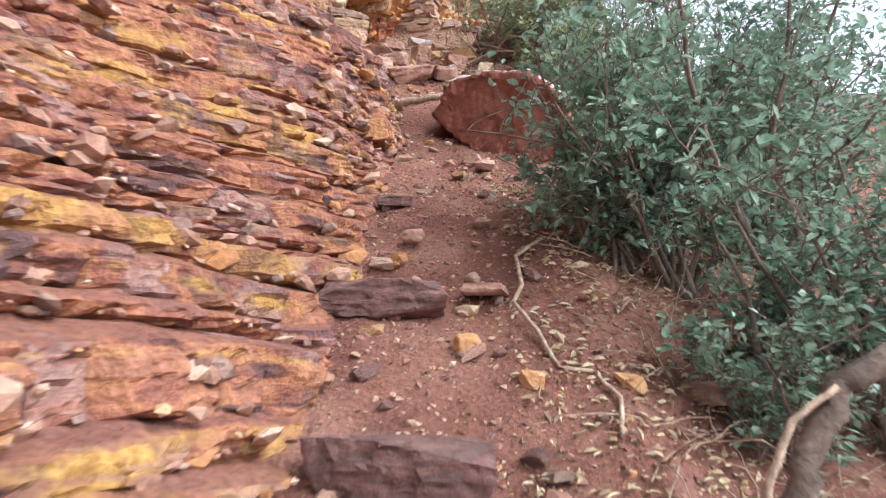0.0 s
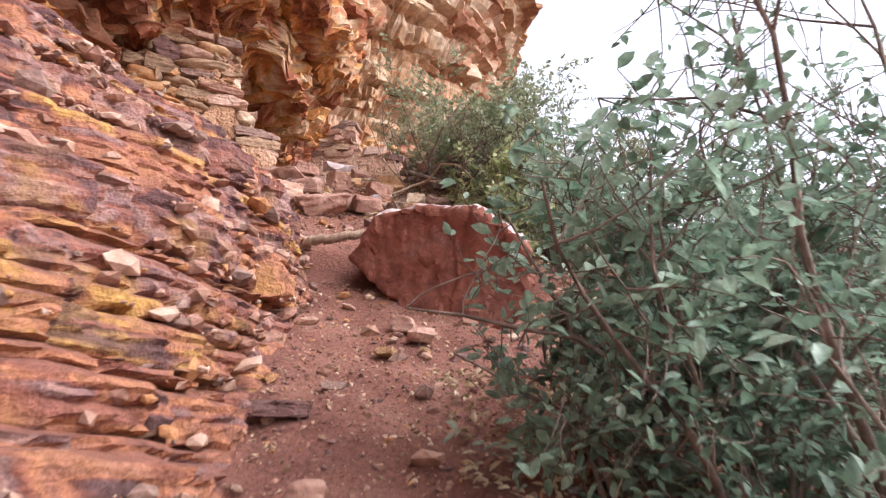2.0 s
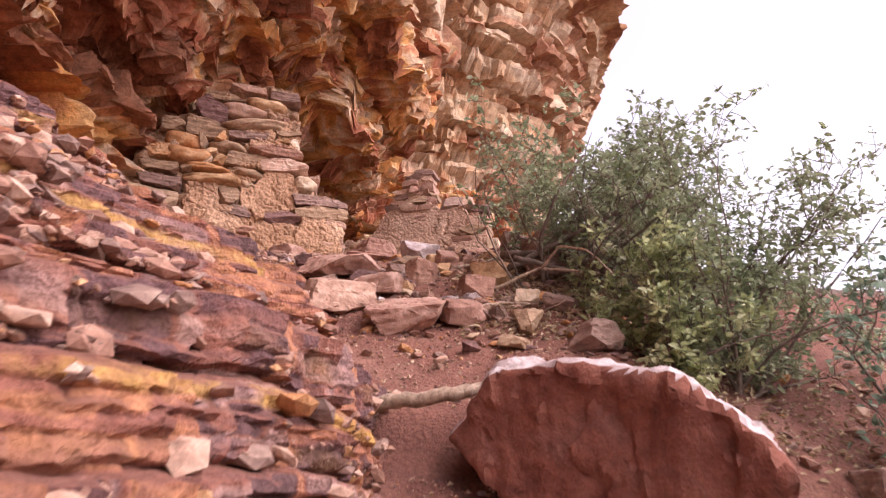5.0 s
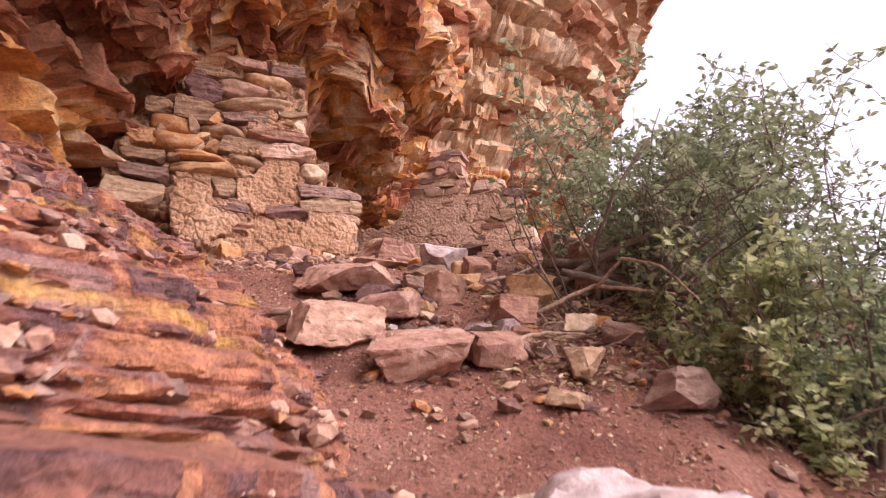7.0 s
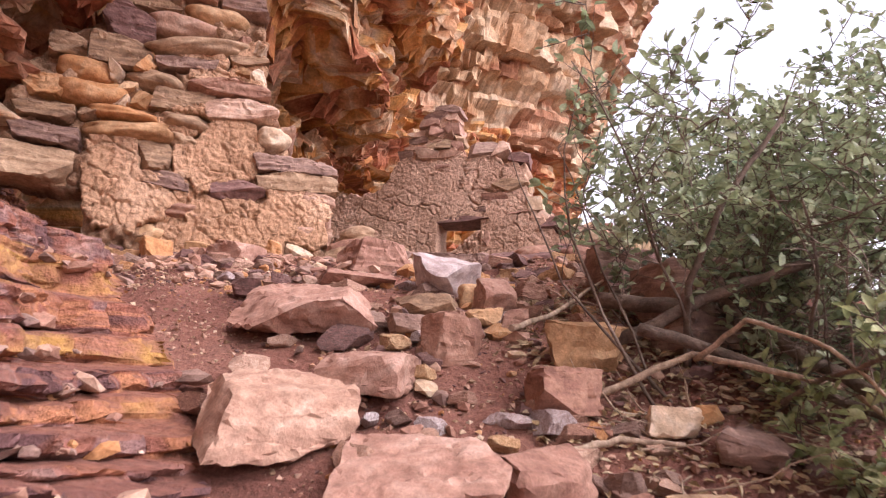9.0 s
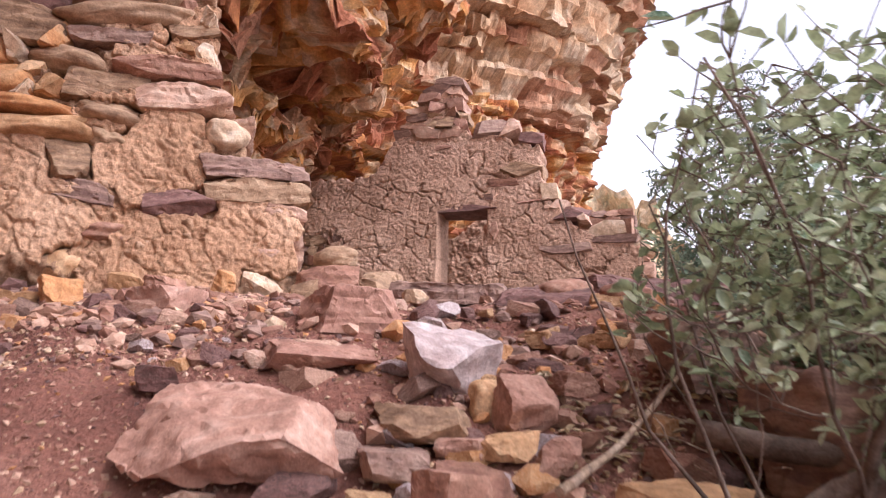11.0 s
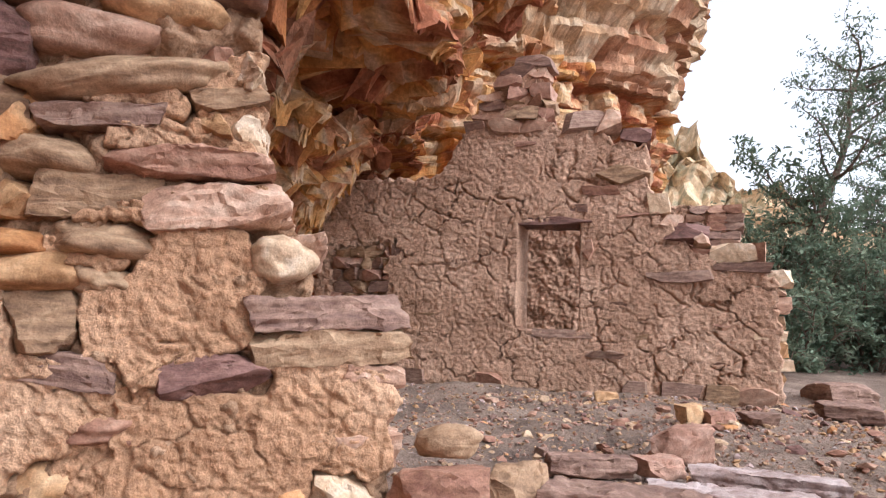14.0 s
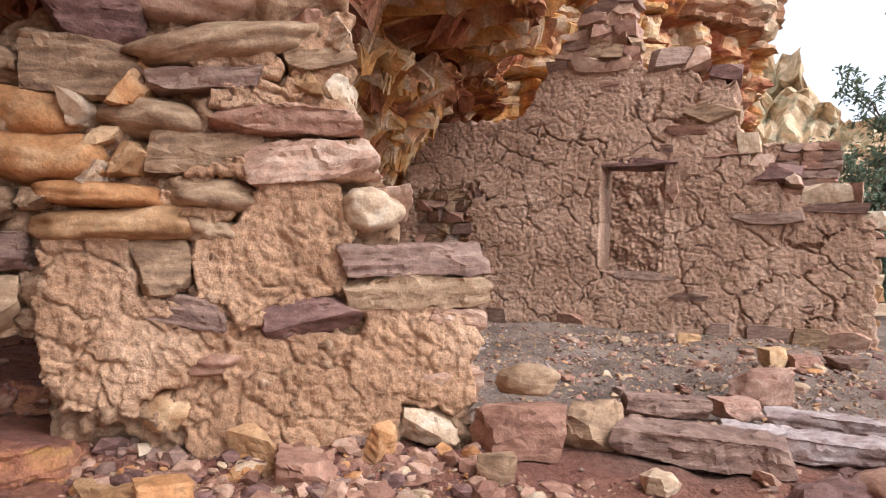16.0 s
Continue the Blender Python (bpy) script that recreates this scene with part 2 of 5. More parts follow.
def add_ochre(m):
    """Beds of yellow ochre between the red ones, broken up by stains."""
    n, l = m.node_tree.nodes, m.node_tree.links
    b = n["Principled BSDF"]
    rock_colour = b.inputs["Base Color"].links[0].from_socket
    at = n.new("ShaderNodeAttribute")
    at.attribute_name = "ochre"
    tc = n.new("ShaderNodeTexCoord")
    nz = n.new("ShaderNodeTexNoise")
    nz.inputs["Scale"].default_value, nz.inputs["Detail"].default_value = 5, 8
    l.new(tc.outputs["Object"], nz.inputs["Vector"])
    st = n.new("ShaderNodeMapRange")
    st.inputs["From Min"].default_value, st.inputs["From Max"].default_value = 0.42, 0.6
    l.new(nz.outputs["Fac"], st.inputs["Value"])
    fac = n.new("ShaderNodeMath")
    fac.operation = "MULTIPLY"
    l.new(at.outputs["Fac"], fac.inputs[0])
    l.new(st.outputs[0], fac.inputs[1])
    n2 = n.new("ShaderNodeTexNoise")
    n2.inputs["Scale"].default_value, n2.inputs["Detail"].default_value = 30, 8
    l.new(tc.outputs["Object"], n2.inputs["Vector"])
    cr = n.new("ShaderNodeValToRGB")
    cr.color_ramp.elements[0].position, cr.color_ramp.elements[1].position = 0.3, 0.7
    cr.color_ramp.elements[0].color = (0.3, 0.15, 0.045, 1)
    cr.color_ramp.elements[1].color = (0.62, 0.37, 0.11, 1)
    l.new(n2.outputs["Fac"], cr.inputs[0])
    mx = n.new("ShaderNodeMix")
    mx.data_type = "RGBA"
    l.new(fac.outputs[0], mx.inputs["Factor"])
    l.new(rock_colour, mx.inputs["A"])
    l.new(cr.outputs[0], mx.inputs["B"])
    l.new(mx.outputs["Result"], b.inputs["Base Color"])


def add_translucence(m, share):
    """Light shining through thin leaves."""
    n, l = m.node_tree.nodes, m.node_tree.links
    b = n["Principled BSDF"]
    tr = n.new("ShaderNodeBsdfTranslucent")
    l.new(b.inputs["Base Color"].links[0].from_socket, tr.inputs["Color"])
    mx = n.new("ShaderNodeMixShader")
    mx.inputs[0].default_value = share
    l.new(b.outputs[0], mx.inputs[1])
    l.new(tr.outputs[0], mx.inputs[2])
    l.new(mx.outputs[0], n["Material Output"].inputs["Surface"])


add_ochre(M_BANK)
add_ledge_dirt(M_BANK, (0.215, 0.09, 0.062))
add_translucence(M_LEAF, 0.5)
add_translucence(M_LEAF_FAR, 0.4)
add_translucence(M_LEAF_OLIVE, 0.4)
add_translucence(M_LEAF_LIGHT, 0.5)


# ---- mesh helpers ----
def link_mesh(name, verts, faces, material, smooth=False):
    me = bpy.data.meshes.new(name)
    me.from_pydata([tuple(v) for v in verts], [], [tuple(f) for f in faces])
    me.materials.append(material)
    if smooth:
        me.polygons.foreach_set("use_smooth", [True] * len(me.polygons))
    me.update()
    return new(name, me)


def grid_faces(rows, cols):
    i = np.arange(rows - 1)[:, None] * cols + np.arange(cols - 1)[None, :]
    return np.stack([i, i + 1, i + cols + 1, i + cols], -1).reshape(-1, 4)


def fbm(x, y, z, octaves=4):
    return noise.fractal((x, y, z), 1.0, 2.0, octaves)


def blocks(u, v, layer, length, seed, jut=1.0, tilt=0.5, groove=0.03, ledge=0.0, crack=0.03):
    """Relief of broken, layered rock: each layer is cut into blocks that jut out and lean by chance.
    Gives the relief, a tone for each block, and for each place its layer's bottom and top."""
    rng = np.random.RandomState(seed)
    lo, hi = v.min() - layer, v.max() + layer
    cuts = [lo]
    while cuts[-1] < hi:
        cuts.append(cuts[-1] + layer * rng.choice([0.35, 0.6, 0.9, 1.2, 1.8]))
    cuts = np.array(cuts)
    k = np.clip(np.searchsorted(cuts, v) - 1, 0, len(cuts) - 2)
    n = int((u.max() - u.min()) / length * 3 + 12)
    ub = np.cumsum(length * rng.uniform(0.3, 1.7, (len(cuts), n)), 1) + u.min() - length * 2 * rng.uniform(0.5, 1.5, (len(cuts), 1))
    j = np.clip((ub[k] <= u[..., None]).sum(-1) - 1, 0, n - 2)
    a, b = ub[k, j], ub[k, j + 1]
    fu = np.clip((u - a) / (b - a + 1e-6), 0, 1)
    fv = np.clip((v - cuts[k]) / (cuts[k + 1] - cuts[k] + 1e-6), 0, 1)
    r1, r2, r3, r4 = (rng.uniform(-1, 1, (len(cuts), n)) for _ in range(4))
    d = jut * r1[k, j] + tilt * (r2[k, j] * (fu - 0.5) + r3[k, j] * (fv - 0.5))
    edge = np.minimum(np.minimum(fu, 1 - fu) * (b - a), np.minimum(fv, 1 - fv) * (cuts[k + 1] - cuts[k]))
    hard = rng.uniform(-1, 1, len(cuts)) ** 3
    return d + ledge * hard[k] - np.clip(1 - edge / groove, 0, 1) * crack, r4[k, j] * 0.6 + hard[k] * 0.4, cuts[k], cuts[k + 1]


def set_tone(ob, values):
    at = ob.data.attributes.new("tone", "FLOAT", "POINT")
    at.data.foreach_set("value", np.asarray(values, dtype=np.float32).ravel())


# ---- the lie of the land ----
PY = np.array([-40, 0.0, 2.4, 3.2, 4.0, 4.9, 5.4, 5.56, 6.3, 7.05, 7.5, 8.2, 8.7, 9.3, 14, 20, 40])
PZ = np.array([-24, -0.2, 1.2, 1.78, 2.22, 2.68, 2.96, 3.22, 3.72, 4.26, 4.52, 4.83, 4.95, 5.0, 5.05, 5.3, 8.0])
FY = np.array([-10, 0.0, 2.0, 5.2, 6.0, 7.0, 8.0, 9.0, 14])
FX = np.array([-0.45, -0.45, -0.36, -0.36, -0.6, -1.3, -2.1, -2.7, -2.9])


def path_z(y):
    return np.interp(y, PY, PZ)


def foot_x(y):
    return np.interp(y, FY, FX)


def ground_z(x, y):
    fall = np.interp(y, [0, 6, 8, 9.5], [0.42, 0.4, 0.2, 0.02])
    r = np.maximum(x - 0.6, 0)
    z = path_z(y) - fall * np.minimum(r, 8) - 0.5 * np.clip(r - 6, 0, 40)
    return z


def make_ground():
    xs = np.concatenate([[-3000, -800, -200, -60, -20, -8, -5, -4], np.arange(-3.2, 1.8, 0.03), np.arange(1.8, 4, 0.15), [4.5, 5, 6, 7, 8, 10, 13, 18, 25, 35, 50, 80, 200, 800, 3000]])
    ys = np.concatenate([[-3000, -600, -100, -40, -15, -6, -3, -1.5, -0.7], np.arange(-0.2, 13.5, 0.03), [14, 15, 16, 18, 20, 24, 30, 40, 60, 100, 300, 1000, 3000]])
    X, Y = np.meshgrid(xs, ys)
    Z = ground_z(X, Y)
    verts = np.stack([X, Y, Z], -1).reshape(-1, 3)
    for v in verts:
        if -4 < v[0] < 4 and -1 < v[1] < 14:
            v[2] += 0.05 * fbm(v[0] * 1.5, v[1] * 1.5, 0) + 0.018 * fbm(v[0] * 9, v[1] * 9, 5)
    return tagged(link_mesh("ground", verts, grid_faces(len(ys), len(xs)), M_DIRT, True), "red dirt and gravel slope with a worn footpath", "ground", kind="structure")


ground = make_ground()


def make_bank():
    """Bank left of the path: a steep stepped face, then a rising shelf of scree. Built level by level."""
    ys, zs = np.arange(-1.0, 9.4, 0.018), np.arange(-1.0, 8.0, 0.014)
    Y, Z = np.meshgrid(ys, zs, indexing="ij")
    h1 = np.interp(Y, [1, 3, 3.8, 5.2, 6.0, 7, 9], [0.62, 0.58, 0.62, 0.66, 0.25, 0.1, 0.1])
    w = np.interp(Y, [1, 3, 3.8, 5.2, 6.0], [0.55, 0.6, 0.28, 0.25, 0.4])
    up = np.interp(Y, [1, 3, 4.2, 6, 7, 8.5], [0.95, 0.95, 0.8, 0.55, 0.7, 1.0])

    def run(level):
        r = level - path_z(Y)
        return np.where(r < 0, r * 0.5, np.where(r < h1, r * w / h1, w + (r - h1) / up))

    wob = 0.03 * np.sin(Y * 2.3) + 0.012 * np.sin(Y * 5.1 + 1) + 0.02 * Y
    j1, t1, lo, hi = blocks(Y, Z + wob, 0.13, 0.2, 3, 0.045, 0.05, 0.018, 0.05, 0.06)
    j2, t2, lo2, hi2 = blocks(Y, Z + wob, 0.04, 0.13, 4, 0.013, 0.02, 0.008, 0.016, 0.012)
    B = Z - path_z(Y)
    f = np.clip((Z + wob - lo) / (hi - lo), 0, 1)
    Ds, De = run(lo - wob), run(hi - wob)
    f2 = np.clip((Z + wob - lo2) / (hi2 - lo2), 0, 1)
    step = 0.85 * (Ds + np.clip((f - 0.8) / 0.2, 0, 1) * (De - Ds)) + 0.15 * run(Z)
    D = np.where(B > 0.02, step, run(Z))
    X = foot_x(Y) - D + (j1 + j2) * np.clip(B / 0.06, 0, 1)
    ok = (B > -0.16) & (B < 3.3)
    verts = np.stack([X, Y, Z], -1).reshape(-1, 3)
    keep = ok[:-1, :-1] & ok[1:, :-1] & ok[:-1, 1:] & ok[1:, 1:]
    faces = grid_faces(len(ys), len(zs))[keep.ravel()]
    used = np.unique(faces)
    slot = np.full(len(verts), -1)
    slot[used] = np.arange(len(used))
    verts = verts[used]
    for v in verts:
        p = v.copy()
        v[0] += 0.02 * fbm(*(p * 6)) + 0.014 * fbm(*(p * 22)) + 0.04 * fbm(p[0] * 1.4, p[1] * 1.4, p[2] * 1.4 + 4)
        v[2] += 0.01 * fbm(p[0] * 5, p[1] * 5, p[2] * 5 + 9) + 0.006 * fbm(*(p * 20))
    ob = link_mesh("rock_bank", verts, slot[faces], M_BANK)
    set_tone(ob, (t1 * 0.75 + t2 * 0.35).ravel()[used])
    beds = np.random.RandomState(8).uniform(-1, 1, 400)
    bed = np.clip(beds[np.clip((lo2 * 60).astype(int) + 80, 0, 399)] * 1.6 + np.interp(B, [0, 0.5, 1.2, 2], [0.2, 0.0, -0.3, -0.6]) + np.interp(Y, [1, 3, 4, 7], [0.45, 0.2, -0.35, -0.5]), 0, 1)
    at = ob.data.attributes.new("ochre", "FLOAT", "POINT")
    at.data.foreach_set("value", bed.ravel()[used].astype(np.float32))
    return tagged(ob, "layered orange and ochre rock bank beside the path", "rock bank", kind="structure")


bank = make_bank()


def make_cliff():
    # plan of the foot: along the alcove, then swinging across behind the far room
    cy = np.array([[-3.6, -6], [-3.5, 2], [-3.4, 6], [-3.5, 9], [-3.4, 11], [-3.1, 13], [-2.2, 14.6], [-1.0, 15.6], [0.1, 16.2], [0.8, 16.9], [1.3, 18.2], [1.4, 21], [1.2, 30]])
    seg = np.r_[0, np.cumsum(np.hypot(*np.diff(cy, axis=0).T))]
    s = np.concatenate([np.arange(0, 8, 0.2), np.arange(8, 25.5, 0.036), np.arange(25.5, seg[-1], 0.12)])
    px, py = np.interp(s, seg, cy[:, 0]), np.interp(s, seg, cy[:, 1])
    ker = np.ones(15) / 15
    px = np.convolve(np.pad(px, 7, mode="edge"), ker, "valid")
    py = np.convolve(np.pad(py, 7, mode="edge"), ker, "valid")
    tx, ty = np.gradient(px, s), np.gradient(py, s)
    ln = np.hypot(tx, ty)
    nx, ny = ty / ln, -tx / ln
    hs = np.concatenate([np.arange(0, 1.2, 0.032), np.arange(1.2, 3.0, 0.014), np.arange(3.0, 4.2, 0.028), np.arange(4.2, 16, 0.08)])
    S, H = np.meshgrid(s, hs, indexing="ij")
    o1 = np.interp(H, [0, 0.9, 1.4, 1.75, 2.0, 2.9, 3.6, 6, 16], [-0.5, -0.6, -0.2, 0.8, 1.3, 2.0, 2.7, 3.1, 4.5])
    o2 = np.interp(H, [0, 1.2, 4, 6, 10, 16], [0.5, 0.2, 0.5, 1.2, 2.8, 4.0])
    o0 = np.interp(H, [0, 0.9, 1.55, 1.95, 2.2, 2.9, 3.6, 6, 16], [0.25, 0.25, 0.3, 0.75, 1.4, 2.0, 2.7, 3.1, 4.5])
    shut = np.clip((9.3 - py) / 0.9, 0, 1)[:, None]
    o1 = o0 * shut + o1 * (1 - shut)
    mix = np.clip((py - 12.2) / 2.5, 0, 1)[:, None]
    O = o1 * (1 - mix) + o2 * mix
    V = H + 0.06 * S + 0.12 * np.sin(S * 0.9)
    # on the undersides the blocks hang down instead of jutting out
    along = np.cumsum(np.hypot(np.gradient(O, axis=1), np.gradient(H, axis=1)), 1)
    level = np.clip(1.3 / np.maximum(np.gradient(O, hs, axis=1), 0.1), 0.15, 1.0)
    j1, t1, lo, hi = blocks(S, V, 0.42, 0.75, 11, 0.17, 0.3, 0.04, 0.14, 0.1)
    j2, t2, _, _ = blocks(S, along - 0.05 * S, 0.16, 0.34, 12, 0.1, 0.18, 0.03, 0.06, 0.05)
    j3, t3, _, _ = blocks(S, along + 0.03 * S, 0.07, 0.16, 13, 0.035, 0.06, 0.02, 0.02, 0.02)
    # undersides nearly level, faces nearly upright
    f = np.clip((V - lo) / (hi - lo), 0, 1)
    Oe = O + (hi - V) * 0.8 * (1 - mix)
    Os = O - (V - lo) * 0.8 * (1 - mix)
    O = O + 0.88 * (Os + np.clip(f / 0.4, 0, 1) * (Oe - Os) - O) + (j1 + j2 + j3) * level
    Hn = H + 0.88 * (lo + np.clip((f - 0.4) / 0.6, 0, 1) * (hi - lo) - V)
    X = px[:, None] + nx[:, None] * O
    Y = py[:, None] + ny[:, None] * O
    # blocks hanging from the undersides
    jz, tz, _, _ = blocks(S, np.clip(O, -1, 4), 0.26, 0.42, 14, 0.09, 0.12, 0.03, 0.07, 0.06)
    jz2, _, _, _ = blocks(S, np.clip(O, -1, 4), 0.1, 0.2, 15, 0.03, 0.05, 0.02, 0.03, 0.03)
    Z = 5.0 + Hn + (jz + jz2) * (1 - mix) * np.clip((H - 0.8) / 0.5, 0, 1)
    verts = np.stack([X, Y, Z], -1).reshape(-1, 3)
    for v in verts:
        v += 0.03 * np.array(noise.turbulence_vector(v * 1.3, 2, False)) + 0.014 * np.array(noise.turbulence_vector(v * 7, 2, False))
    ob = link_mesh("cliff", verts, grid_faces(len(s), len(hs)), M_CLIFF)
    ob.data.materials.append(M_CLIFF_PALE)
    pale = (H + 0.9 * t1 + 0.4 * mix)[:-1, :-1].ravel() > 4.4
    ob.data.polygons.foreach_set("material_index", pale.astype(np.int32))
    set_tone(ob, (t1 * level + tz * (1 - level)) * 0.65 + t2 * 0.4 + t3 * 0.2)
    return tagged(ob, "overhanging orange and cream sandstone cliff", "cliff", kind="structure")


cliff = make_cliff()


# ---- builders ----
def part(name, me_or_bm, material, parent, label=""):
    if isinstance(me_or_bm, bmesh.types.BMesh):
        me = bpy.data.meshes.new(name)
        me_or_bm.to_mesh(me)
        me_or_bm.free()
        me.materials.append(material)
    else:
        me = me_or_bm
    ob = new(name, me)
    ob.parent = parent
    return tagged(ob, label)


def worn_cobble(bm, size, rng, level):
    """Water-worn stone: a flattened, lopsided pillow."""
    off = Vector([rng.uniform(-50, 50) for _ in range(3)])
    bmesh.ops.create_icosphere(bm, subdivisions=min(level + 1, 4), radius=1)
    e, skew, taper = rng.uniform(2.2, 3.0), rng.uniform(-0.25, 0.25), rng.uniform(-0.22, 0.22)
    for v in bm.verts:
        d = v.co.normalized()
        r = 1 / (abs(d.x) ** e + abs(d.y) ** e + abs(d.z) ** e) ** (1 / e)
        r *= 1 + 0.26 * fbm(*(d * 1.1 + off), 2) + 0.05 * fbm(*(d * 3.5 + off), 3) + 0.012 * fbm(*(d * 11 + off), 3)
        p = d * r
        p.z = p.z * (1 + taper * p.x) + skew * 0.4 * p.x * p.x - skew * 0.15
        v.co = Vector((p.x * size[0], p.y * size[1], p.z * size[2])) * 0.53


def broken_stone(bm, size, kind, rng, level):
    """Stone split along flat planes, with chipped edges and bedding ridges round its sides."""
    off = Vector([rng.uniform(-50, 50) for _ in range(3)])
    skew = {"slab": 0.12, "block": 0.24, "wedge": 0.38}[kind]
    planes = []
    for ax in ((1, 0, 0), (-1, 0, 0), (0, 1, 0), (0, -1, 0), (0, 0, 1), (0, 0, -1)):
        flat = 0.4 if ax[2] else 1.0
        n = Vector(ax) + Vector([rng.uniform(-skew, skew) * flat for _ in range(3)])
        planes.append((n.normalized(), rng.uniform(0.88, 1.0)))
    for _ in range({"slab": 7, "block": 6, "wedge": 6}[kind]):
        n = Vector([rng.choice((-1, 1)) * rng.uniform(0.25, 1) for _ in range(3)]).normalized()
        planes.append((n, rng.uniform(1.08, 1.4) if kind == "slab" else rng.uniform(1.0, 1.3) if kind == "block" else rng.uniform(0.85, 1.15)))
    for (n1, c1), (n2, c2), (n3, c3) in itertools.combinations(planes, 3):
        w = n1.dot(n2.cross(n3))
        if abs(w) > 0.08:
            p = (n2.cross(n3) * c1 + n3.cross(n1) * c2 + n1.cross(n2) * c3) / w
            if all(n.dot(p) < c + 1e-4 for n, c in planes):
                bm.verts.new((p.x * size[0] * 0.52, p.y * size[1] * 0.52, p.z * size[2] * 0.52))
    bmesh.ops.remove_doubles(bm, verts=bm.verts[:], dist=min(size) * 0.05)
    res = bmesh.ops.convex_hull(bm, input=bm.verts[:])
    bmesh.ops.delete(bm, geom=list({g for g in res["geom_interior"] + res["geom_unused"] if isinstance(g, bmesh.types.BMVert)}), context="VERTS")
    s = (size[0] * size[1] * size[2]) ** (1 / 3)
    longest = {1: 0.75, 2: 0.42, 3: 0.17, 4: 0.1}[level] * s
    for _ in range({1: 1, 2: 2, 3: 4, 4: 5}[level]):
        bmesh.ops.subdivide_edges(bm, edges=[e for e in bm.edges if e.calc_length() > longest], cuts=1)
        bmesh.ops.triangulate(bm, faces=bm.faces[:])
    if level > 2:
        bmesh.ops.smooth_vert(bm, verts=bm.verts[:], factor=0.35, use_axis_x=True, use_axis_y=True, use_axis_z=True)
    bm.normal_update()
    for v in bm.verts:
        q = v.co / s
        bed = 0.05 * s * (1 - abs(v.normal.z)) * fbm(q.x * 0.8 + off.x, q.y * 0.8 + off.y, q.z * 9 + off.z, 2)
        chip = 0.03 * s if level > 2 and fbm(*(q * 2.2 + off), 3) > 0.22 else 0.0
        v.co += v.normal * (bed - chip + 0.05 * s * fbm(*(q * 1.6 + off), 3) + 0.022 * s * fbm(*(q * 7 + off), 3))


def rock_mesh(name, size, kind, seed, material, level=3):
    """Broken or water-worn stone. size: full width, depth and height."""
    rng = random.Random(seed)
    bm = bmesh.new()
    if kind == "cobble":
        worn_cobble(bm, size, rng, level)
    else:
        broken_stone(bm, size, kind, rng, level)
    for f in bm.faces:
        f.smooth = True
    me = bpy.data.meshes.new(name)
    bm.to_mesh(me)
    bm.free()
    me.materials.append(material)
    if kind != "cobble":
        me.set_sharp_from_angle(angle=radians(30))
    return me


def sheet(name, place, inside, bounds, res, y0, thick, relief, material):
    """A slab of wall or plaster in a wall's own plane: place(u, y, z) gives the world; inside(u, z) its outline; relief(u, z, side) how far it stands out."""
    u0, u1, z0, z1 = bounds
    us, zs = np.arange(u0, u1 + res / 2, res), np.arange(z0, z1 + res / 2, res)
    keep = {(i, j) for i in range(len(us) - 1) for j in range(len(zs) - 1) if inside(us[i] + res / 2, zs[j] + res / 2)}
    around = {}
    for i, j in keep:
        for p, q, nb in (((i, j), (i + 1, j), (i, j - 1)), ((i + 1, j), (i + 1, j + 1), (i + 1, j)), ((i + 1, j + 1), (i, j + 1), (i, j + 1)), ((i, j + 1), (i, j), (i - 1, j))):
            if nb not in keep:
                around.setdefault(p, []).append(q)
                around.setdefault(q, []).append(p)
    flat = {}
    for i, j in keep:
        for p in ((i, j), (i + 1, j), (i + 1, j + 1), (i, j + 1)):
            flat[p] = (us[p[0]], zs[p[1]])
    for _ in range(3):
        flat.update({p: ((flat[p][0] + sum(flat[q][0] for q in qs) / len(qs)) / 2, (flat[p][1] + sum(flat[q][1] for q in qs) / len(qs)) / 2) for p, qs in around.items()})
    idx, verts, faces = {}, [], []
    for p, (u, z) in flat.items():
        edge = 0.4 if p in around else 1.0
        for side in (0, 1):
            idx[p, side] = len(verts)
            verts.append(place(u, (y0 - relief(u, z, 0) * edge) if side == 0 else y0 + thick + relief(u, z, 1), z))
    for i, j in keep:
        a, b, c, d = (i, j), (i + 1, j), (i + 1, j + 1), (i, j + 1)
        faces.append([idx[p, 0] for p in (a, b, c, d)])
        faces.append([idx[p, 1] for p in (d, c, b, a)])
        for (p, q), nb in (((a, b), (i, j - 1)), ((b, c), (i + 1, j)), ((c, d), (i, j + 1)), ((d, a), (i - 1, j))):
            if nb not in keep:
                faces.append([idx[p, 0], idx[p, 1], idx[q, 1], idx[q, 0]])
    return link_mesh(name, verts, faces, material, True)


def in_wall(origin, angle):
    ca, sa = math.cos(radians(angle)), math.sin(radians(angle))
    return lambda u, y, z: (origin[0] + ca * u - sa * y, origin[1] + sa * u + ca * y, z)


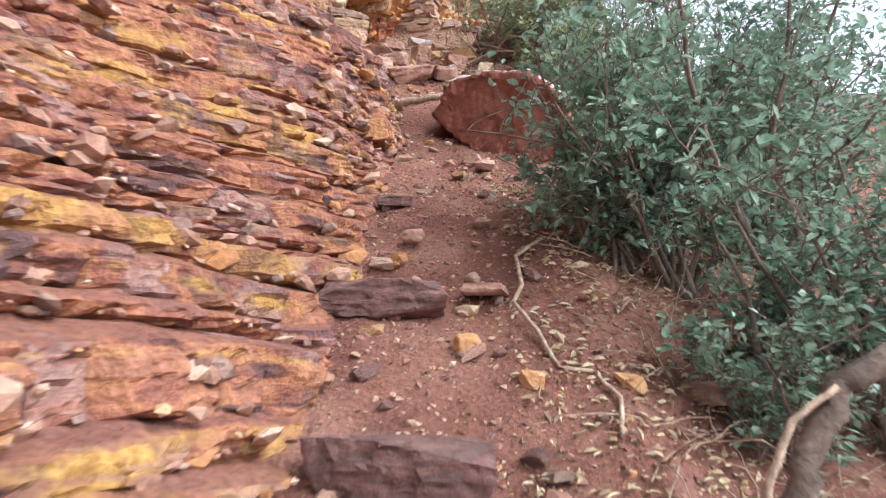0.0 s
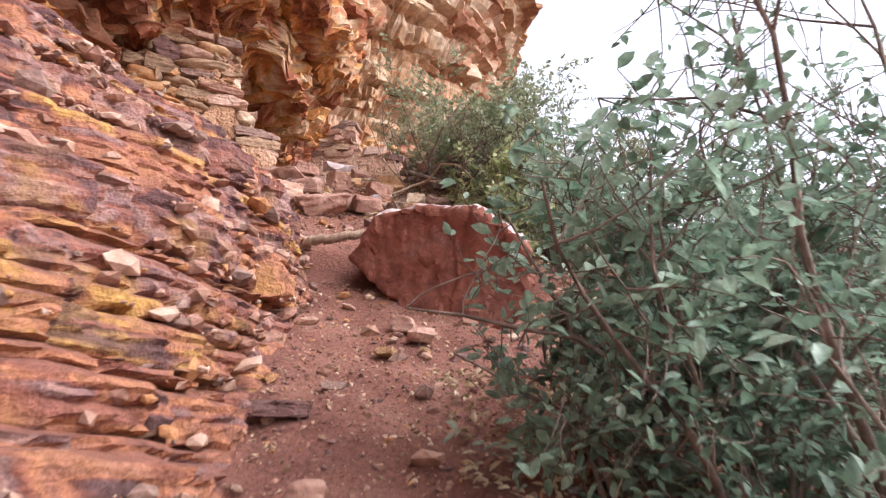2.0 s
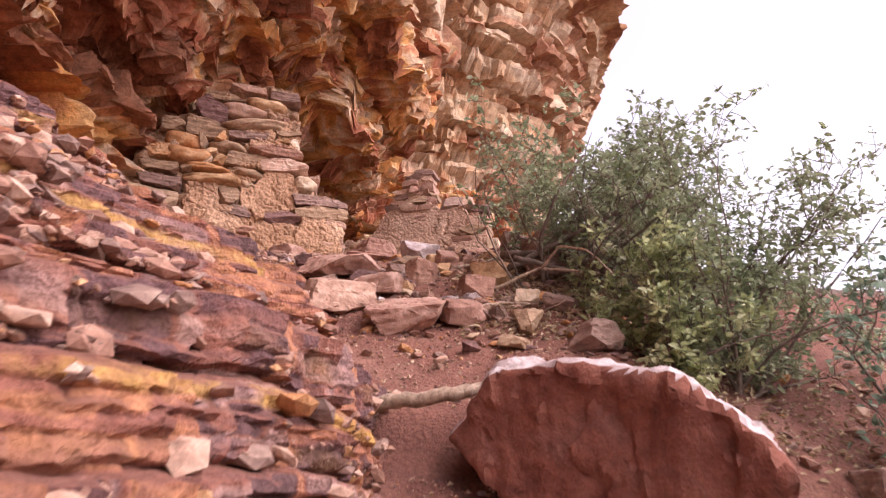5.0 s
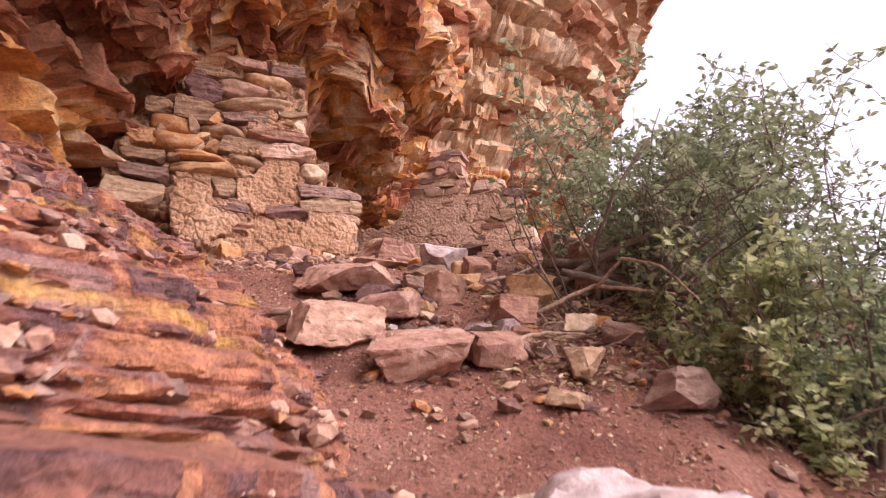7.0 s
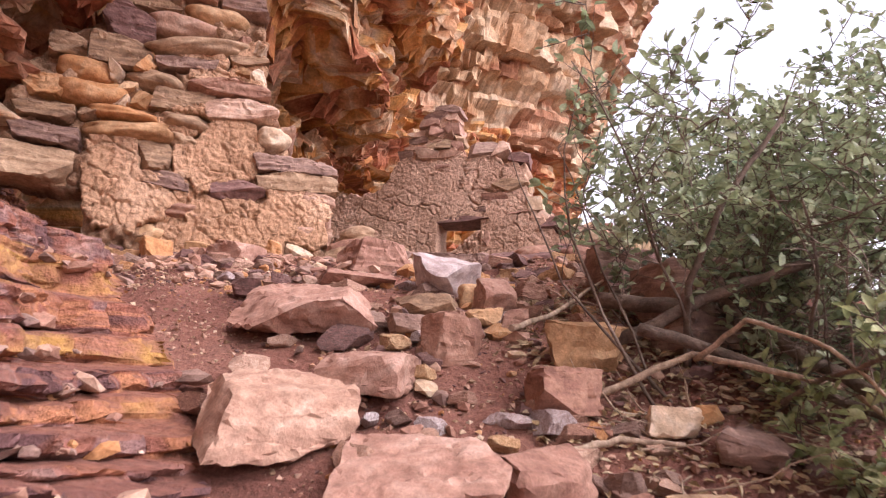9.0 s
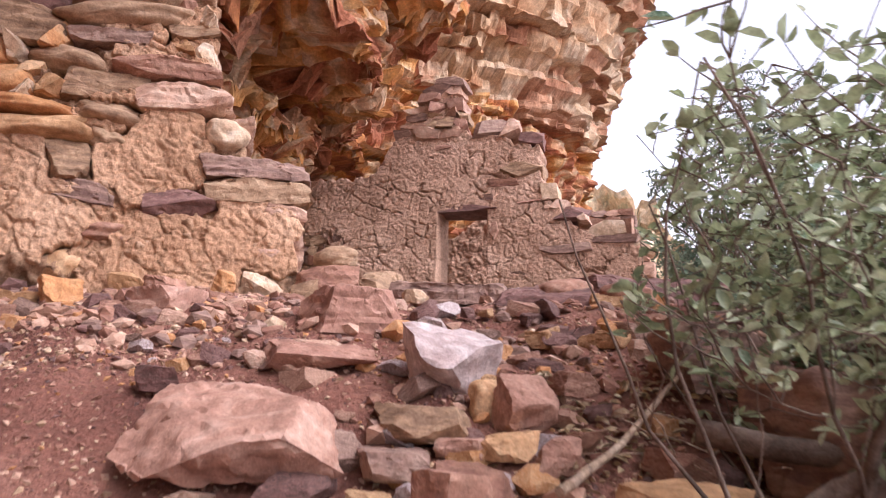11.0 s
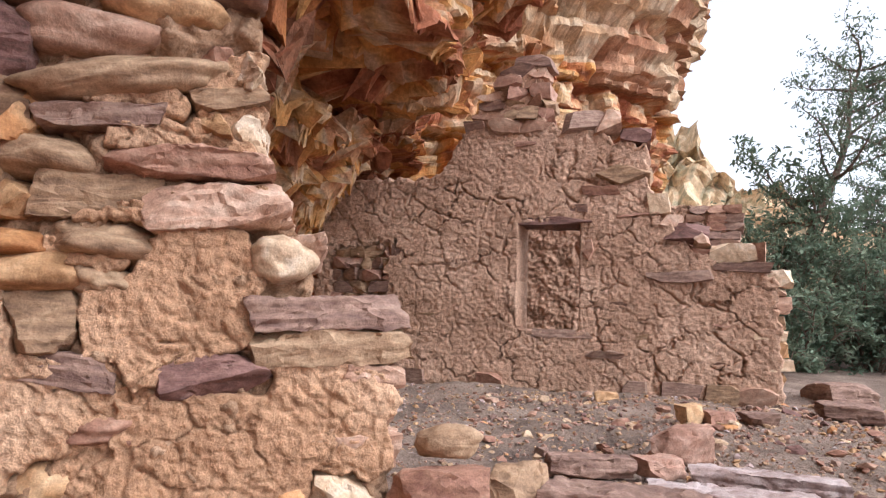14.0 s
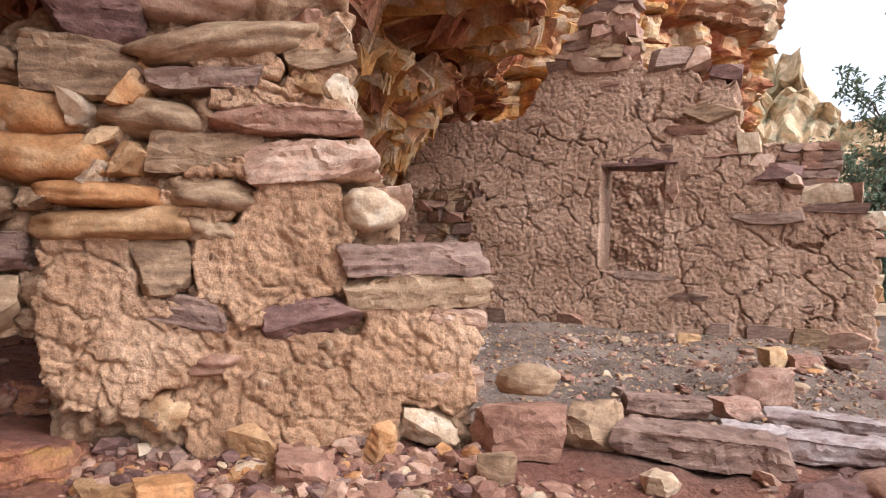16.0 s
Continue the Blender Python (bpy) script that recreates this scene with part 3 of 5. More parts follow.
def cracked(u, z, cell, lump, crack, seed, clods=0.36, line=0.0075):
    """Mud plaster put on by the handful: pillowy lumps, fine drying cracks and a few that run far."""
    a, b = fbm(u * 7, z * 7, seed, 3), fbm(u * 7 + 9, z * 7, seed, 3)
    c = fbm(u * 26, z * 26, seed, 3)
    wu, wz = 0.16 * a + 0.06 * c, 0.16 * b - 0.06 * c
    d, _ = noise.voronoi((u / cell * 0.85 + wu + seed * 3.1, z / cell * 1.1 + wz, seed * 1.7))
    wide = max(0.0, 1 - (d[1] - d[0]) * cell / line) * min(1.0, max(0.0, 0.55 + 2.2 * fbm(u * 2.5, z * 2.5, seed + 7, 2)))
    d, _ = noise.voronoi((u / cell * 2.3 + wu * 2.5, z / cell * 3.0 + wz * 2.5, seed * 2.3))
    gap = (d[1] - d[0]) * cell / 2.5
    thin = max(0.0, 1 - gap / 0.006) * min(1.0, max(0.0, 0.25 + 1.8 * b))
    pillow = min(1.0, gap / 0.02)
    d, _ = noise.voronoi((u / cell * 6 + wu * 5, z / cell * 7 + wz * 5, seed * 4.1))
    clod = max(0.0, 1 - d[0] * 1.7)
    return lump * (0.8 * a + (0.1 + 0.9 * clods) * pillow + clods * clod * (0.5 + b) + 0.55 * c) - crack * (wide + 0.4 * thin)


def polygon(points, wobble=0.03, seed=0):
    """Whether (u, z) lies within an outline with a ragged edge."""
    n = len(points)

    def inside(u, z):
        a = u + wobble * fbm(u * 11, z * 11, seed)
        b = z + wobble * fbm(u * 11 + 7, z * 11, seed + 3)
        hit = False
        for k in range(n):
            (x1, y1), (x2, y2) = points[k], points[(k + 1) % n]
            if (y1 > b) != (y2 > b) and a < x1 + (b - y1) / (y2 - y1) * (x2 - x1):
                hit = not hit
        return hit
    return inside


# ---- the near wall of the ruin ----
near = in_wall((-1.13, 8.85), 20.8)
NEAR_OUTLINE = [(-1.4, 4.6), (-1.42, 5.28), (-1.95, 5.36), (-1.95, 5.6), (-1.85, 6.0), (-1.6, 6.27), (-1.3, 6.5), (-1.1, 6.75), (-0.52, 6.75), (-0.5, 6.4), (-0.47, 6.02), (-0.42, 5.92), (-0.33, 5.8), (-0.3, 5.62), (-0.02, 5.56), (-0.03, 4.6)]
wall_near = sheet("wall_near", near, polygon(NEAR_OUTLINE, 0.02), (-1.97, 0.0, 4.6, 6.78), 0.012, 0.048, 0.27, lambda u, z, s: 0.1 * fbm(u * 8, z * 8, s) + 0.025 * fbm(u * 38, z * 38, s), M_MORTAR)
tagged(wall_near, "ruined wall of cobbles and slabs in mud mortar with plaster patches", "wall", kind="structure")
NEAR_TURN = pose(0, 0, 0, 0, 0, 20.8)


def near_stone(name, kind, u, z, w, h, tilt, colour, proud=0.03, depth=0.3):
    seed = int(u * 1000) * 7 + int(z * 1000)
    ob = new(name, rock_mesh(name, (w * 1.02, depth, h * 1.05), kind, seed, STONE[colour], 3 if kind == "cobble" else 4))
    ob.matrix_world = Matrix.Translation(near(u, depth / 2 - proud, z)) @ NEAR_TURN @ pose(0, 0, 0, 0, -tilt, 0)
    ob.parent = wall_near
    return ob


near_stone("cobble", "cobble", -1.01, 6.42, 0.39, 0.14, 0, "pink", 0.06)
near_stone("cobble", "cobble", -0.91, 6.27, 0.53, 0.11, 12, "grey", 0.1)
near_stone("slab", "block", -1.29, 6.34, 0.25, 0.24, 0, "dark", 0.05)
near_stone("slab", "slab", -1.35, 6.16, 0.36, 0.17, 2, "grey", 0.04)
near_stone("chinking_stone", "wedge", -1.17, 6.13, 0.11, 0.17, -10, "orange", 0.04)
near_stone("slab", "slab", -0.97, 6.15, 0.34, 0.07, 7, "purple", 0.06)
near_stone("slab", "slab", -0.71, 6.03, 0.49, 0.09, 3, "red", 0.07)
near_stone("cobble", "cobble", -1.13, 6.02, 0.33, 0.13, -3, "grey", 0.05)
near_stone("cobble", "cobble", -1.5, 6.01, 0.3, 0.14, 0, "orange", 0.04)
near_stone("cobble", "cobble", -1.43, 5.87, 0.36, 0.18, -2, "orange", 0.08)
near_stone("chinking_stone", "wedge", -1.34, 6.03, 0.1, 0.1, 0, "cream", 0.05)
near_stone("chinking_stone", "slab", -1.27, 5.95, 0.13, 0.05, 25, "tan", 0.04)
near_stone("chinking_stone", "wedge", -1.19, 5.89, 0.12, 0.12, 0, "tan", 0.03)
near_stone("chinking_stone", "wedge", -1.29, 5.83, 0.1, 0.08, 0, "cream", 0.05)
near_stone("slab", "slab", -0.97, 5.91, 0.36, 0.14, 2, "grey", 0.03)
near_stone("slab", "slab", -0.6, 5.9, 0.42, 0.14, 6, "pink", 0.06)
near_stone("cobble", "cobble", -1.26, 5.76, 0.35, 0.08, -1, "orange", 0.08)
near_stone("cobble", "cobble", -0.94, 5.78, 0.29, 0.12, -2, "grey", 0.05)
near_stone("cobble", "cobble", -1.22, 5.67, 0.44, 0.1, 5, "tan", 0.09)
near_stone("cobble", "cobble", -0.93, 5.66, 0.17, 0.1, -6, "grey", 0.04)
near_stone("chinking_stone", "block", -1.47, 5.74, 0.09, 0.07, 0, "grey", 0.04)
near_stone("cobble", "cobble", -0.41, 5.75, 0.19, 0.14, 4, "cream", 0.07, 0.2)
near_stone("slab", "block", -0.36, 5.77, 0.15, 0.12, 12, "pink", 0.0, 0.3)
near_stone("slab", "slab", -0.23, 5.59, 0.5, 0.1, 3, "purple", 0.05, 0.36)
near_stone("slab", "slab", -0.25, 5.49, 0.5, 0.13, 5, "grey", 0.05, 0.36)
near_stone("slab", "block", -1.08, 5.54, 0.19, 0.18, 0, "grey", 0.03)
near_stone("slab", "slab", -1.0, 5.4, 0.27, 0.1, -8, "purple", 0.02)
near_stone("slab", "wedge", -0.59, 5.385, 0.36, 0.13, 4, "dark", 0.045)
near_stone("cobble", "cobble", -0.88, 5.215, 0.21, 0.085, 0, "red", 0.03)
near_stone("cobble", "cobble", -1.0, 5.06, 0.26, 0.15, 0, "tan", -0.005)
near_stone("base_stone", "wedge", -0.18, 5.02, 0.2, 0.13, 0, "cream", 0.05)
near_stone("quoin", "slab", -0.1, 5.39, 0.2, 0.07, 0, "pink", 0.02)
near_stone("quoin", "cobble", -0.09, 5.28, 0.19, 0.13, 0, "pink", 0.0)
near_stone("quoin", "slab", -0.11, 5.15, 0.23, 0.11, 0, "pink", 0.02)
near_stone("chinking_stone", "wedge", -0.64, 6.36, 0.12, 0.1, 10, "red", 0.03)
near_stone("chinking_stone", "wedge", -0.54, 6.34, 0.1, 0.14, 0, "cream", 0.04)
near_stone("chinking_stone", "wedge", -0.65, 6.17, 0.1, 0.09, 0, "tan", 0.03)
near_stone("chinking_stone", "wedge", -0.54, 6.14, 0.14, 0.12, 0, "cream", 0.04)
near_stone("slab", "slab", -0.6, 6.24, 0.22, 0.07, 8, "grey", 0.05)
near_stone("cobble", "cobble", -0.8, 6.53, 0.36, 0.11, 2, "tan", 0.04)
near_stone("slab", "slab", -1.2, 6.53, 0.34, 0.1, -2, "grey", 0.04)
near_stone("slab", "slab", -0.66, 6.63, 0.3, 0.1, 2, "purple", 0.05)
near_stone("slab", "slab", -1.0, 6.65, 0.32, 0.09, -3, "pink", 0.05)
near_stone("slab", "slab", -1.62, 6.15, 0.24, 0.12, 0, "grey", 0.05)
near_stone("slab", "slab", -1.7, 5.88, 0.28, 0.12, 4, "orange", 0.04)
near_stone("slab", "slab", -1.68, 5.72, 0.32, 0.1, 0, "grey", 0.06)
near_stone("slab", "slab", -1.66, 5.58, 0.36, 0.12, -3, "purple", 0.06)
near_stone("slab", "block", -1.72, 5.4, 0.4, 0.2, 0, "grey", 0.07)


def plaster(points, seed, thick=0.05, cell=0.13, back=0.025):
    us, zs = [p[0] for p in points], [p[1] for p in points]
    ob = sheet("plaster_patch", near, polygon(points, 0.035, seed), (min(us) - 0.05, max(us) + 0.05, min(zs) - 0.05, max(zs) + 0.05), 0.0065, back, thick,
               lambda u, z, s: 0 if s else 0.04 + cracked(u, z, cell * 1.3, 0.015, 0.028, seed), M_PLASTER)
    ob.parent = wall_near
    return ob


plaster([(-1.44, 5.62), (-1.34, 5.67), (-1.17, 5.64), (-1.16, 5.46), (-0.94, 5.42), (-0.86, 5.3), (-0.76, 5.3), (-0.75, 5.25), (-0.98, 5.23), (-1.0, 5.13), (-1.1, 5.13), (-1.12, 5.05), (-1.36, 5.08), (-1.45, 5.3)], 1)
plaster([(-0.98, 5.63), (-0.86, 5.7), (-0.78, 5.85), (-0.66, 5.84), (-0.5, 5.84), (-0.47, 5.68), (-0.47, 5.48), (-0.52, 5.46), (-0.72, 5.37), (-0.83, 5.32), (-0.9, 5.42), (-0.98, 5.47)], 2)
plaster([(-0.86, 5.24), (-0.78, 5.33), (-0.44, 5.32), (-0.42, 5.44), (-0.1, 5.43), (-0.01, 5.4), (-0.04, 5.2), (0.0, 5.1), (-0.1, 5.05), (-0.28, 5.1), (-0.3, 4.9), (-0.98, 4.9), (-1.0, 5.05), (-0.88, 5.16)], 3, 0.05, 0.16)
plaster([(-1.12, 6.24), (-1.0, 6.29), (-0.76, 6.27), (-0.7, 6.2), (-0.72, 6.16), (-0.9, 6.18), (-1.1, 6.2)], 4, 0.05, 0.17, 0.0)
plaster([(-0.7, 6.06), (-0.7, 6.38), (-0.5, 6.42), (-0.47, 6.25), (-0.49, 6.06)], 9, 0.05, 0.17, 0.03)
plaster([(-0.97, 6.07), (-0.94, 6.15), (-0.7, 6.14), (-0.52, 6.12), (-0.52, 6.06), (-0.8, 6.05)], 5, 0.05, 0.17, 0.0)
plaster([(-1.02, 5.84), (-1.02, 5.87), (-0.8, 5.88), (-0.72, 5.85), (-0.76, 5.82)], 10, 0.05, 0.17, 0.01)
plaster([(-1.12, 5.73), (-1.1, 5.78), (-0.98, 5.75), (-0.86, 5.73), (-0.88, 5.69), (-1.05, 5.69)], 11, 0.05, 0.17, 0.02)
plaster([(-0.55, 5.98), (-0.46, 5.98), (-0.46, 5.93), (-0.56, 5.94)], 6, 0.05, 0.1)
plaster([(-1.04, 5.0), (-1.04, 5.4), (-0.9, 5.46), (-0.68, 5.4), (-0.66, 5.2), (-0.8, 5.05)], 8, 0.05, 0.12, 0.05)
plaster([(-0.9, 5.9), (-0.75, 5.9), (-0.72, 5.83), (-0.92, 5.84)], 7, 0.04, 0.1)

# ---- the far wall with its window ----
far = in_wall((0, 12.55), -15.1)
FAR_OUTLINE = [(-2.66, 4.7), (-2.66, 6.3), (-2.62, 6.67), (-2.48, 6.88), (-1.51, 6.87), (-1.37, 6.95), (-1.26, 7.2), (-1.14, 7.36), (-1.02, 7.55), (-0.86, 7.78), (-0.52, 7.84), (-0.46, 7.32), (-0.3, 7.24), (0.04, 7.2), (0.1, 7.12), (0.38, 7.1), (0.42, 6.7), (0.5, 6.45), (0.62, 6.34), (0.74, 6.2), (1.0, 6.06), (1.2, 6.04), (1.36, 5.98), (1.38, 5.52), (1.4, 5.14), (1.42, 4.7)]
outer = polygon(FAR_OUTLINE, 0.05, 4)
fallen = polygon([(-2.52, 5.75), (-2.5, 6.24), (-2.2, 6.22), (-1.85, 6.3), (-1.78, 6.18), (-1.95, 6.06), (-1.88, 5.85), (-2.0, 5.66), (-2.2, 5.3), (-2.5, 5.3)], 0.09, 6)


def far_inside(u, z):
    return outer(u, z) and not (-0.685 < u < -0.155 and 5.53 < z < 6.43)


def far_relief(u, z, side):
    if side:
        return 0.02 + 0.03 * fbm(u * 6, z * 6, 3)
    if fallen(u, z):
        return -0.06 + 0.02 * fbm(u * 20, z * 20, 1)
    return 0.02 + cracked(u, z, 0.24, 0.011, 0.045, 5, 0.12, 0.01)


wall_far = sheet("wall_far", far, far_inside, (-2.7, 1.46, 4.7, 7.9), 0.0088, 0.0, 0.36, far_relief, M_PLASTER_DARK)
tagged(wall_far, "ruined mud-plastered stone wall with a small window opening", "wall", kind="structure")
FAR_TURN = pose(0, 0, 0, 0, 0, -15.1)


def far_stone(name, kind, u, z, w, h, tilt, colour, proud=0.03, depth=0.34):
    ob = new(name, rock_mesh(name, (w * 1.04, depth, h * 1.06), kind, int(u * 977) + int(z * 1000) * 3, STONE[colour], 2))
    ob.matrix_world = Matrix.Translation(far(u, depth / 2 - proud, z)) @ FAR_TURN @ pose(0, 0, 0, 0, -tilt, 0)
    ob.parent = wall_far
    return ob


far_stone("lintel", "slab", -0.42, 6.455, 0.66, 0.07, -2, "dark", 0.03, 0.4)
far_stone("sill", "slab", -0.3, 5.5, 0.5, 0.06, 0, "purple", 0.03, 0.4)
far_stone("jamb_stone", "wedge", -0.1, 6.2, 0.16, 0.17, 0, "red", 0.04)
far_stone("wall_slab", "slab", 0.06, 5.34, 0.3, 0.06, 4, "purple", 0.05)
far_stone("wall_slab", "slab", 0.64, 5.98, 0.5, 0.1, 2, "purple", 0.05)
far_stone("wall_slab", "slab", 0.2, 6.83, 0.42, 0.15, 0, "grey", 0.05)
far_stone("wall_slab", "slab", 0.02, 6.7, 0.3, 0.07, 0, "red", 0.04)
rng = random.Random(5)
# thin slabs of the courses showing edgewise through the plaster
for u, z, w, h, c in ((-0.9, 6.62, 0.3, 0.035, "grey"), (-1.3, 6.1, 0.34, 0.04, "purple"), (-1.5, 5.62, 0.26, 0.045, "grey"), (-0.9, 5.3, 0.3, 0.04, "purple"), (0.3, 6.5, 0.34, 0.045, "rose"), (-0.2, 6.98, 0.4, 0.04, "grey"),
                      (-1.1, 5.85, 0.2, 0.05, "rose"), (0.15, 5.75, 0.16, 0.05, "purple"), (0.45, 5.5, 0.3, 0.04, "grey"), (1.0, 5.62, 0.24, 0.05, "rose"), (-0.72, 7.14, 0.34, 0.05, "rose"), (-0.2, 6.56, 0.22, 0.06, "purple"), (0.95, 5.28, 0.2, 0.08, "purple"), (-1.72, 6.5, 0.3, 0.035, "grey")):
    far_stone("wall_slab", "slab", u, z, w, h, rng.uniform(-4, 4), c, 0.018)
rng = random.Random(5)
# the ragged stack of stones left standing above the window
for z, a, b in ((7.3, -1.2, -0.42), (7.4, -1.12, -0.42), (7.5, -1.06, -0.4), (7.6, -0.98, -0.42), (7.7, -0.92, -0.46), (7.79, -0.84, -0.46)):
    u = a
    while u < b - 0.08:
        w = min(rng.choice([0.12, 0.16, 0.22, 0.3]), b - u)
        far_stone("loose_course_stone", rng.choice(["slab", "wedge", "block"]), u + w / 2, z + rng.uniform(-0.01, 0.01), w * 1.05, 0.105 * rng.uniform(0.85, 1.15), rng.uniform(-4, 4), rng.choice(["purple", "grey", "rose", "pink", "purple"]), rng.uniform(0.03, 0.09), 0.34)
        u += w
far_stone("cap_stone", "slab", -0.58, 7.88, 0.3, 0.1, -3, "purple", 0.05)
far_stone("cap_stone", "block", -0.12, 7.3, 0.36, 0.2, 0, "purple", 0.04)
far_stone("cap_stone", "block", 0.08, 7.3, 0.16, 0.17, 0, "pink", 0.03)
far_stone("cap_stone", "slab", 0.3, 7.16, 0.22, 0.13, 3, "dark", 0.05)
far_stone("cap_stone", "block", 0.48, 6.58, 0.16, 0.14, 0, "cream", 0.03)
far_stone("cap_stone", "wedge", 0.58, 6.44, 0.14, 0.1, 0, "pink", 0.03)
far_stone("cap_stone", "wedge", 0.72, 6.34, 0.26, 0.15, -6, "dark", 0.06)
far_stone("cap_stone", "wedge", 0.8, 6.29, 0.12, 0.1, 0, "pink", 0.07)
far_stone("cap_stone", "slab", 1.06, 6.17, 0.34, 0.16, 0, "cream", 0.04)
far_stone("cap_stone", "block", 1.22, 6.18, 0.12, 0.15, 0, "pink", 0.04)
far_stone("cap_stone", "slab", 1.12, 6.06, 0.4, 0.08, 0, "purple", 0.06)
for z, h, w, c in ((5.98, 0.14, 0.26, "cream"), (5.87, 0.06, 0.2, "pink"), (5.77, 0.12, 0.26, "pink"), (5.64, 0.1, 0.2, "grey"), (5.54, 0.07, 0.22, "cream"), (5.43, 0.13, 0.2, "tan"), (5.31, 0.08, 0.26, "cream"), (5.2, 0.1, 0.16, "tan")):
    far_stone("quoin", "slab", 1.31, z, w * 1.15, h, rng.uniform(-4, 4), c, 0.0, 0.34)
for u, w, c in ((0.65, 0.3, "purple"), (0.95, 0.26, "grey"), (1.2, 0.32, "pink"), (0.3, 0.22, "purple"), (-1.6, 0.2, "purple"), (-0.9, 0.18, "red")):
    far_stone("base_stone", "block", u, 5.06, w, 0.16, rng.uniform(-3, 3), c, 0.06, 0.24)
# stones laid bare where the plaster has fallen
for z in (5.36, 5.46, 5.56, 5.66, 5.76, 5.87, 5.98, 6.09, 6.2):
    u = -2.5
    while u < (-1.86 if z > 5.7 else -2.15):
        w = rng.choice([0.1, 0.16, 0.2])
        far_stone("exposed_stone", rng.choice(["slab", "wedge", "block"]), u + w / 2, z, w * 0.95, 0.1, rng.uniform(-6, 6), rng.choice(["purple", "grey", "rose", "grey"]), rng.uniform(-0.03, 0.02), 0.2)
        u += w

# ---- walls of the rooms behind ----
back = in_wall((0.35, 14.5), -15.1)
wall_back = sheet("wall_back_room", back, polygon([(-2.4, 4.7), (-2.4, 6.5), (-0.9, 6.62), (-0.55, 6.9), (0.9, 6.88), (1.25, 6.78), (1.3, 6.2), (1.32, 4.7)], 0.03, 9), (-2.45, 1.4, 4.7, 6.95), 0.014, 0, 0.34, lambda u, z, s: 0.02 + 0 if s else cracked(u, z, 0.2, 0.04, 0.04, 8), M_PLASTER_DARK)
tagged(wall_back, "inner ruin wall with cracked grey-brown mud plaster", "wall", kind="structure")
for z in np.arange(6.2, 6.85, 0.09):
    for u in (0.95, 1.14, 1.29):
        ob = new("course_stone", rock_mesh("course_stone", (0.2, 0.36, 0.09), "slab", int(z * 999) + int(u * 77), STONE[rng.choice(["pink", "red", "purple"])], 2))
        ob.matrix_world = Matrix.Translation(back(u + rng.uniform(-0.03, 0.03), 0.13, z)) @ FAR_TURN
        ob.parent = wall_back
side = in_wall((-3.15, 9.4), 88)
wall_side = sheet("wall_side", side, polygon([(0, 4.6), (0, 5.3), (0.8, 5.5), (1.6, 5.6), (2.6, 5.9), (3.6, 6.3), (3.7, 4.6)], 0.04, 3), (-0.05, 3.8, 4.6, 6.4), 0.04, 0, 0.3, lambda u, z, s: 0.03 * fbm(u * 6, z * 6, s), M_CLIFF)
tagged(wall_side, "rough rock footing at the back of the ruin room", "wall", kind="structure")


# ---- the boulder by the path ----
def make_boulder():
    bm = bmesh.new()
    # outline of the long face, which runs back beside the path
    rim = [(-0.15, 5.22, 3.07), (0.03, 5.08, 3.27), (0.31, 4.87, 3.25), (0.48, 4.74, 3.18), (0.62, 4.64, 3.09), (0.72, 4.56, 2.97), (0.76, 4.53, 2.86), (0.71, 4.57, 2.68), (0.54, 4.69, 2.53), (0.28, 4.89, 2.66), (0.07, 5.05, 2.82)]
    for x, y, z in rim:
        bm.verts.new((x, y, z))
        if z > 2.95:
            bm.verts.new((x * 0.97 + 0.05, y + 0.14, z + 0.045))
        bm.verts.new((x * 0.9 + 0.16, y + 0.5, z * 0.85 + 0.46))
    bmesh.ops.convex_hull(bm, input=bm.verts[:])
    bmesh.ops.triangulate(bm, faces=bm.faces[:])
    for _ in range(5):
        bmesh.ops.subdivide_edges(bm, edges=[e for e in bm.edges if e.calc_length() > 0.035], cuts=1)
        bmesh.ops.triangulate(bm, faces=bm.faces[:])
    for _ in range(2):
        bmesh.ops.smooth_vert(bm, verts=bm.verts[:], factor=0.4, use_axis_x=True, use_axis_y=True, use_axis_z=True)
    bm.normal_update()
    for v in bm.verts:
        p = v.co
        ledge = 0.014 * sum(fbm(p.x * 3.2 + k, p.y * 3.2, p.z * 2.2 + 4 + k, 3) > 0.08 for k in (0, 5))
        v.co = p + v.normal * (0.035 * fbm(*(p * 2.6), 3) + 0.012 * fbm(*(p * 9), 4) + 0.006 * fbm(*(p * 28), 3) + ledge)
    # upward-facing faces above 2.9 m take the pale stone colour
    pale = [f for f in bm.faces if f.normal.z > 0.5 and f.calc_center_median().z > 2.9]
    for f in bm.faces:
        f.smooth = True
    me = bpy.data.meshes.new("boulder")
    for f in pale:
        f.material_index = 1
    bm.to_mesh(me)
    bm.free()
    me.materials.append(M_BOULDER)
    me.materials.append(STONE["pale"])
    me.set_sharp_from_angle(angle=radians(35))
    return tagged(new("boulder", me), "large red sandstone boulder with a pale top", "boulder")


boulder = make_boulder()


# ---- rocks lying on the slope and on the floor ----
def rock(x, y, w, h, colour, label, kind="block", turn=0, lean=0, depth=0.8, sink=0.25, name="rock", z=None):
    ob = new(name, rock_mesh(name, (w, w * depth, h), kind, int(x * 1013) + int(y * 971), STONE[colour], 4 if w > 0.3 else 3))
    base = float(ground_z(np.array(x), np.array(y + w * depth * 0.35))) if z is None else z
    ob.matrix_world = pose(x, y + w * depth * 0.35, base + h * (0.5 - sink) + 0.02, lean, 0, turn)
    return tagged(ob, label, "rock", "rocks on the slope")


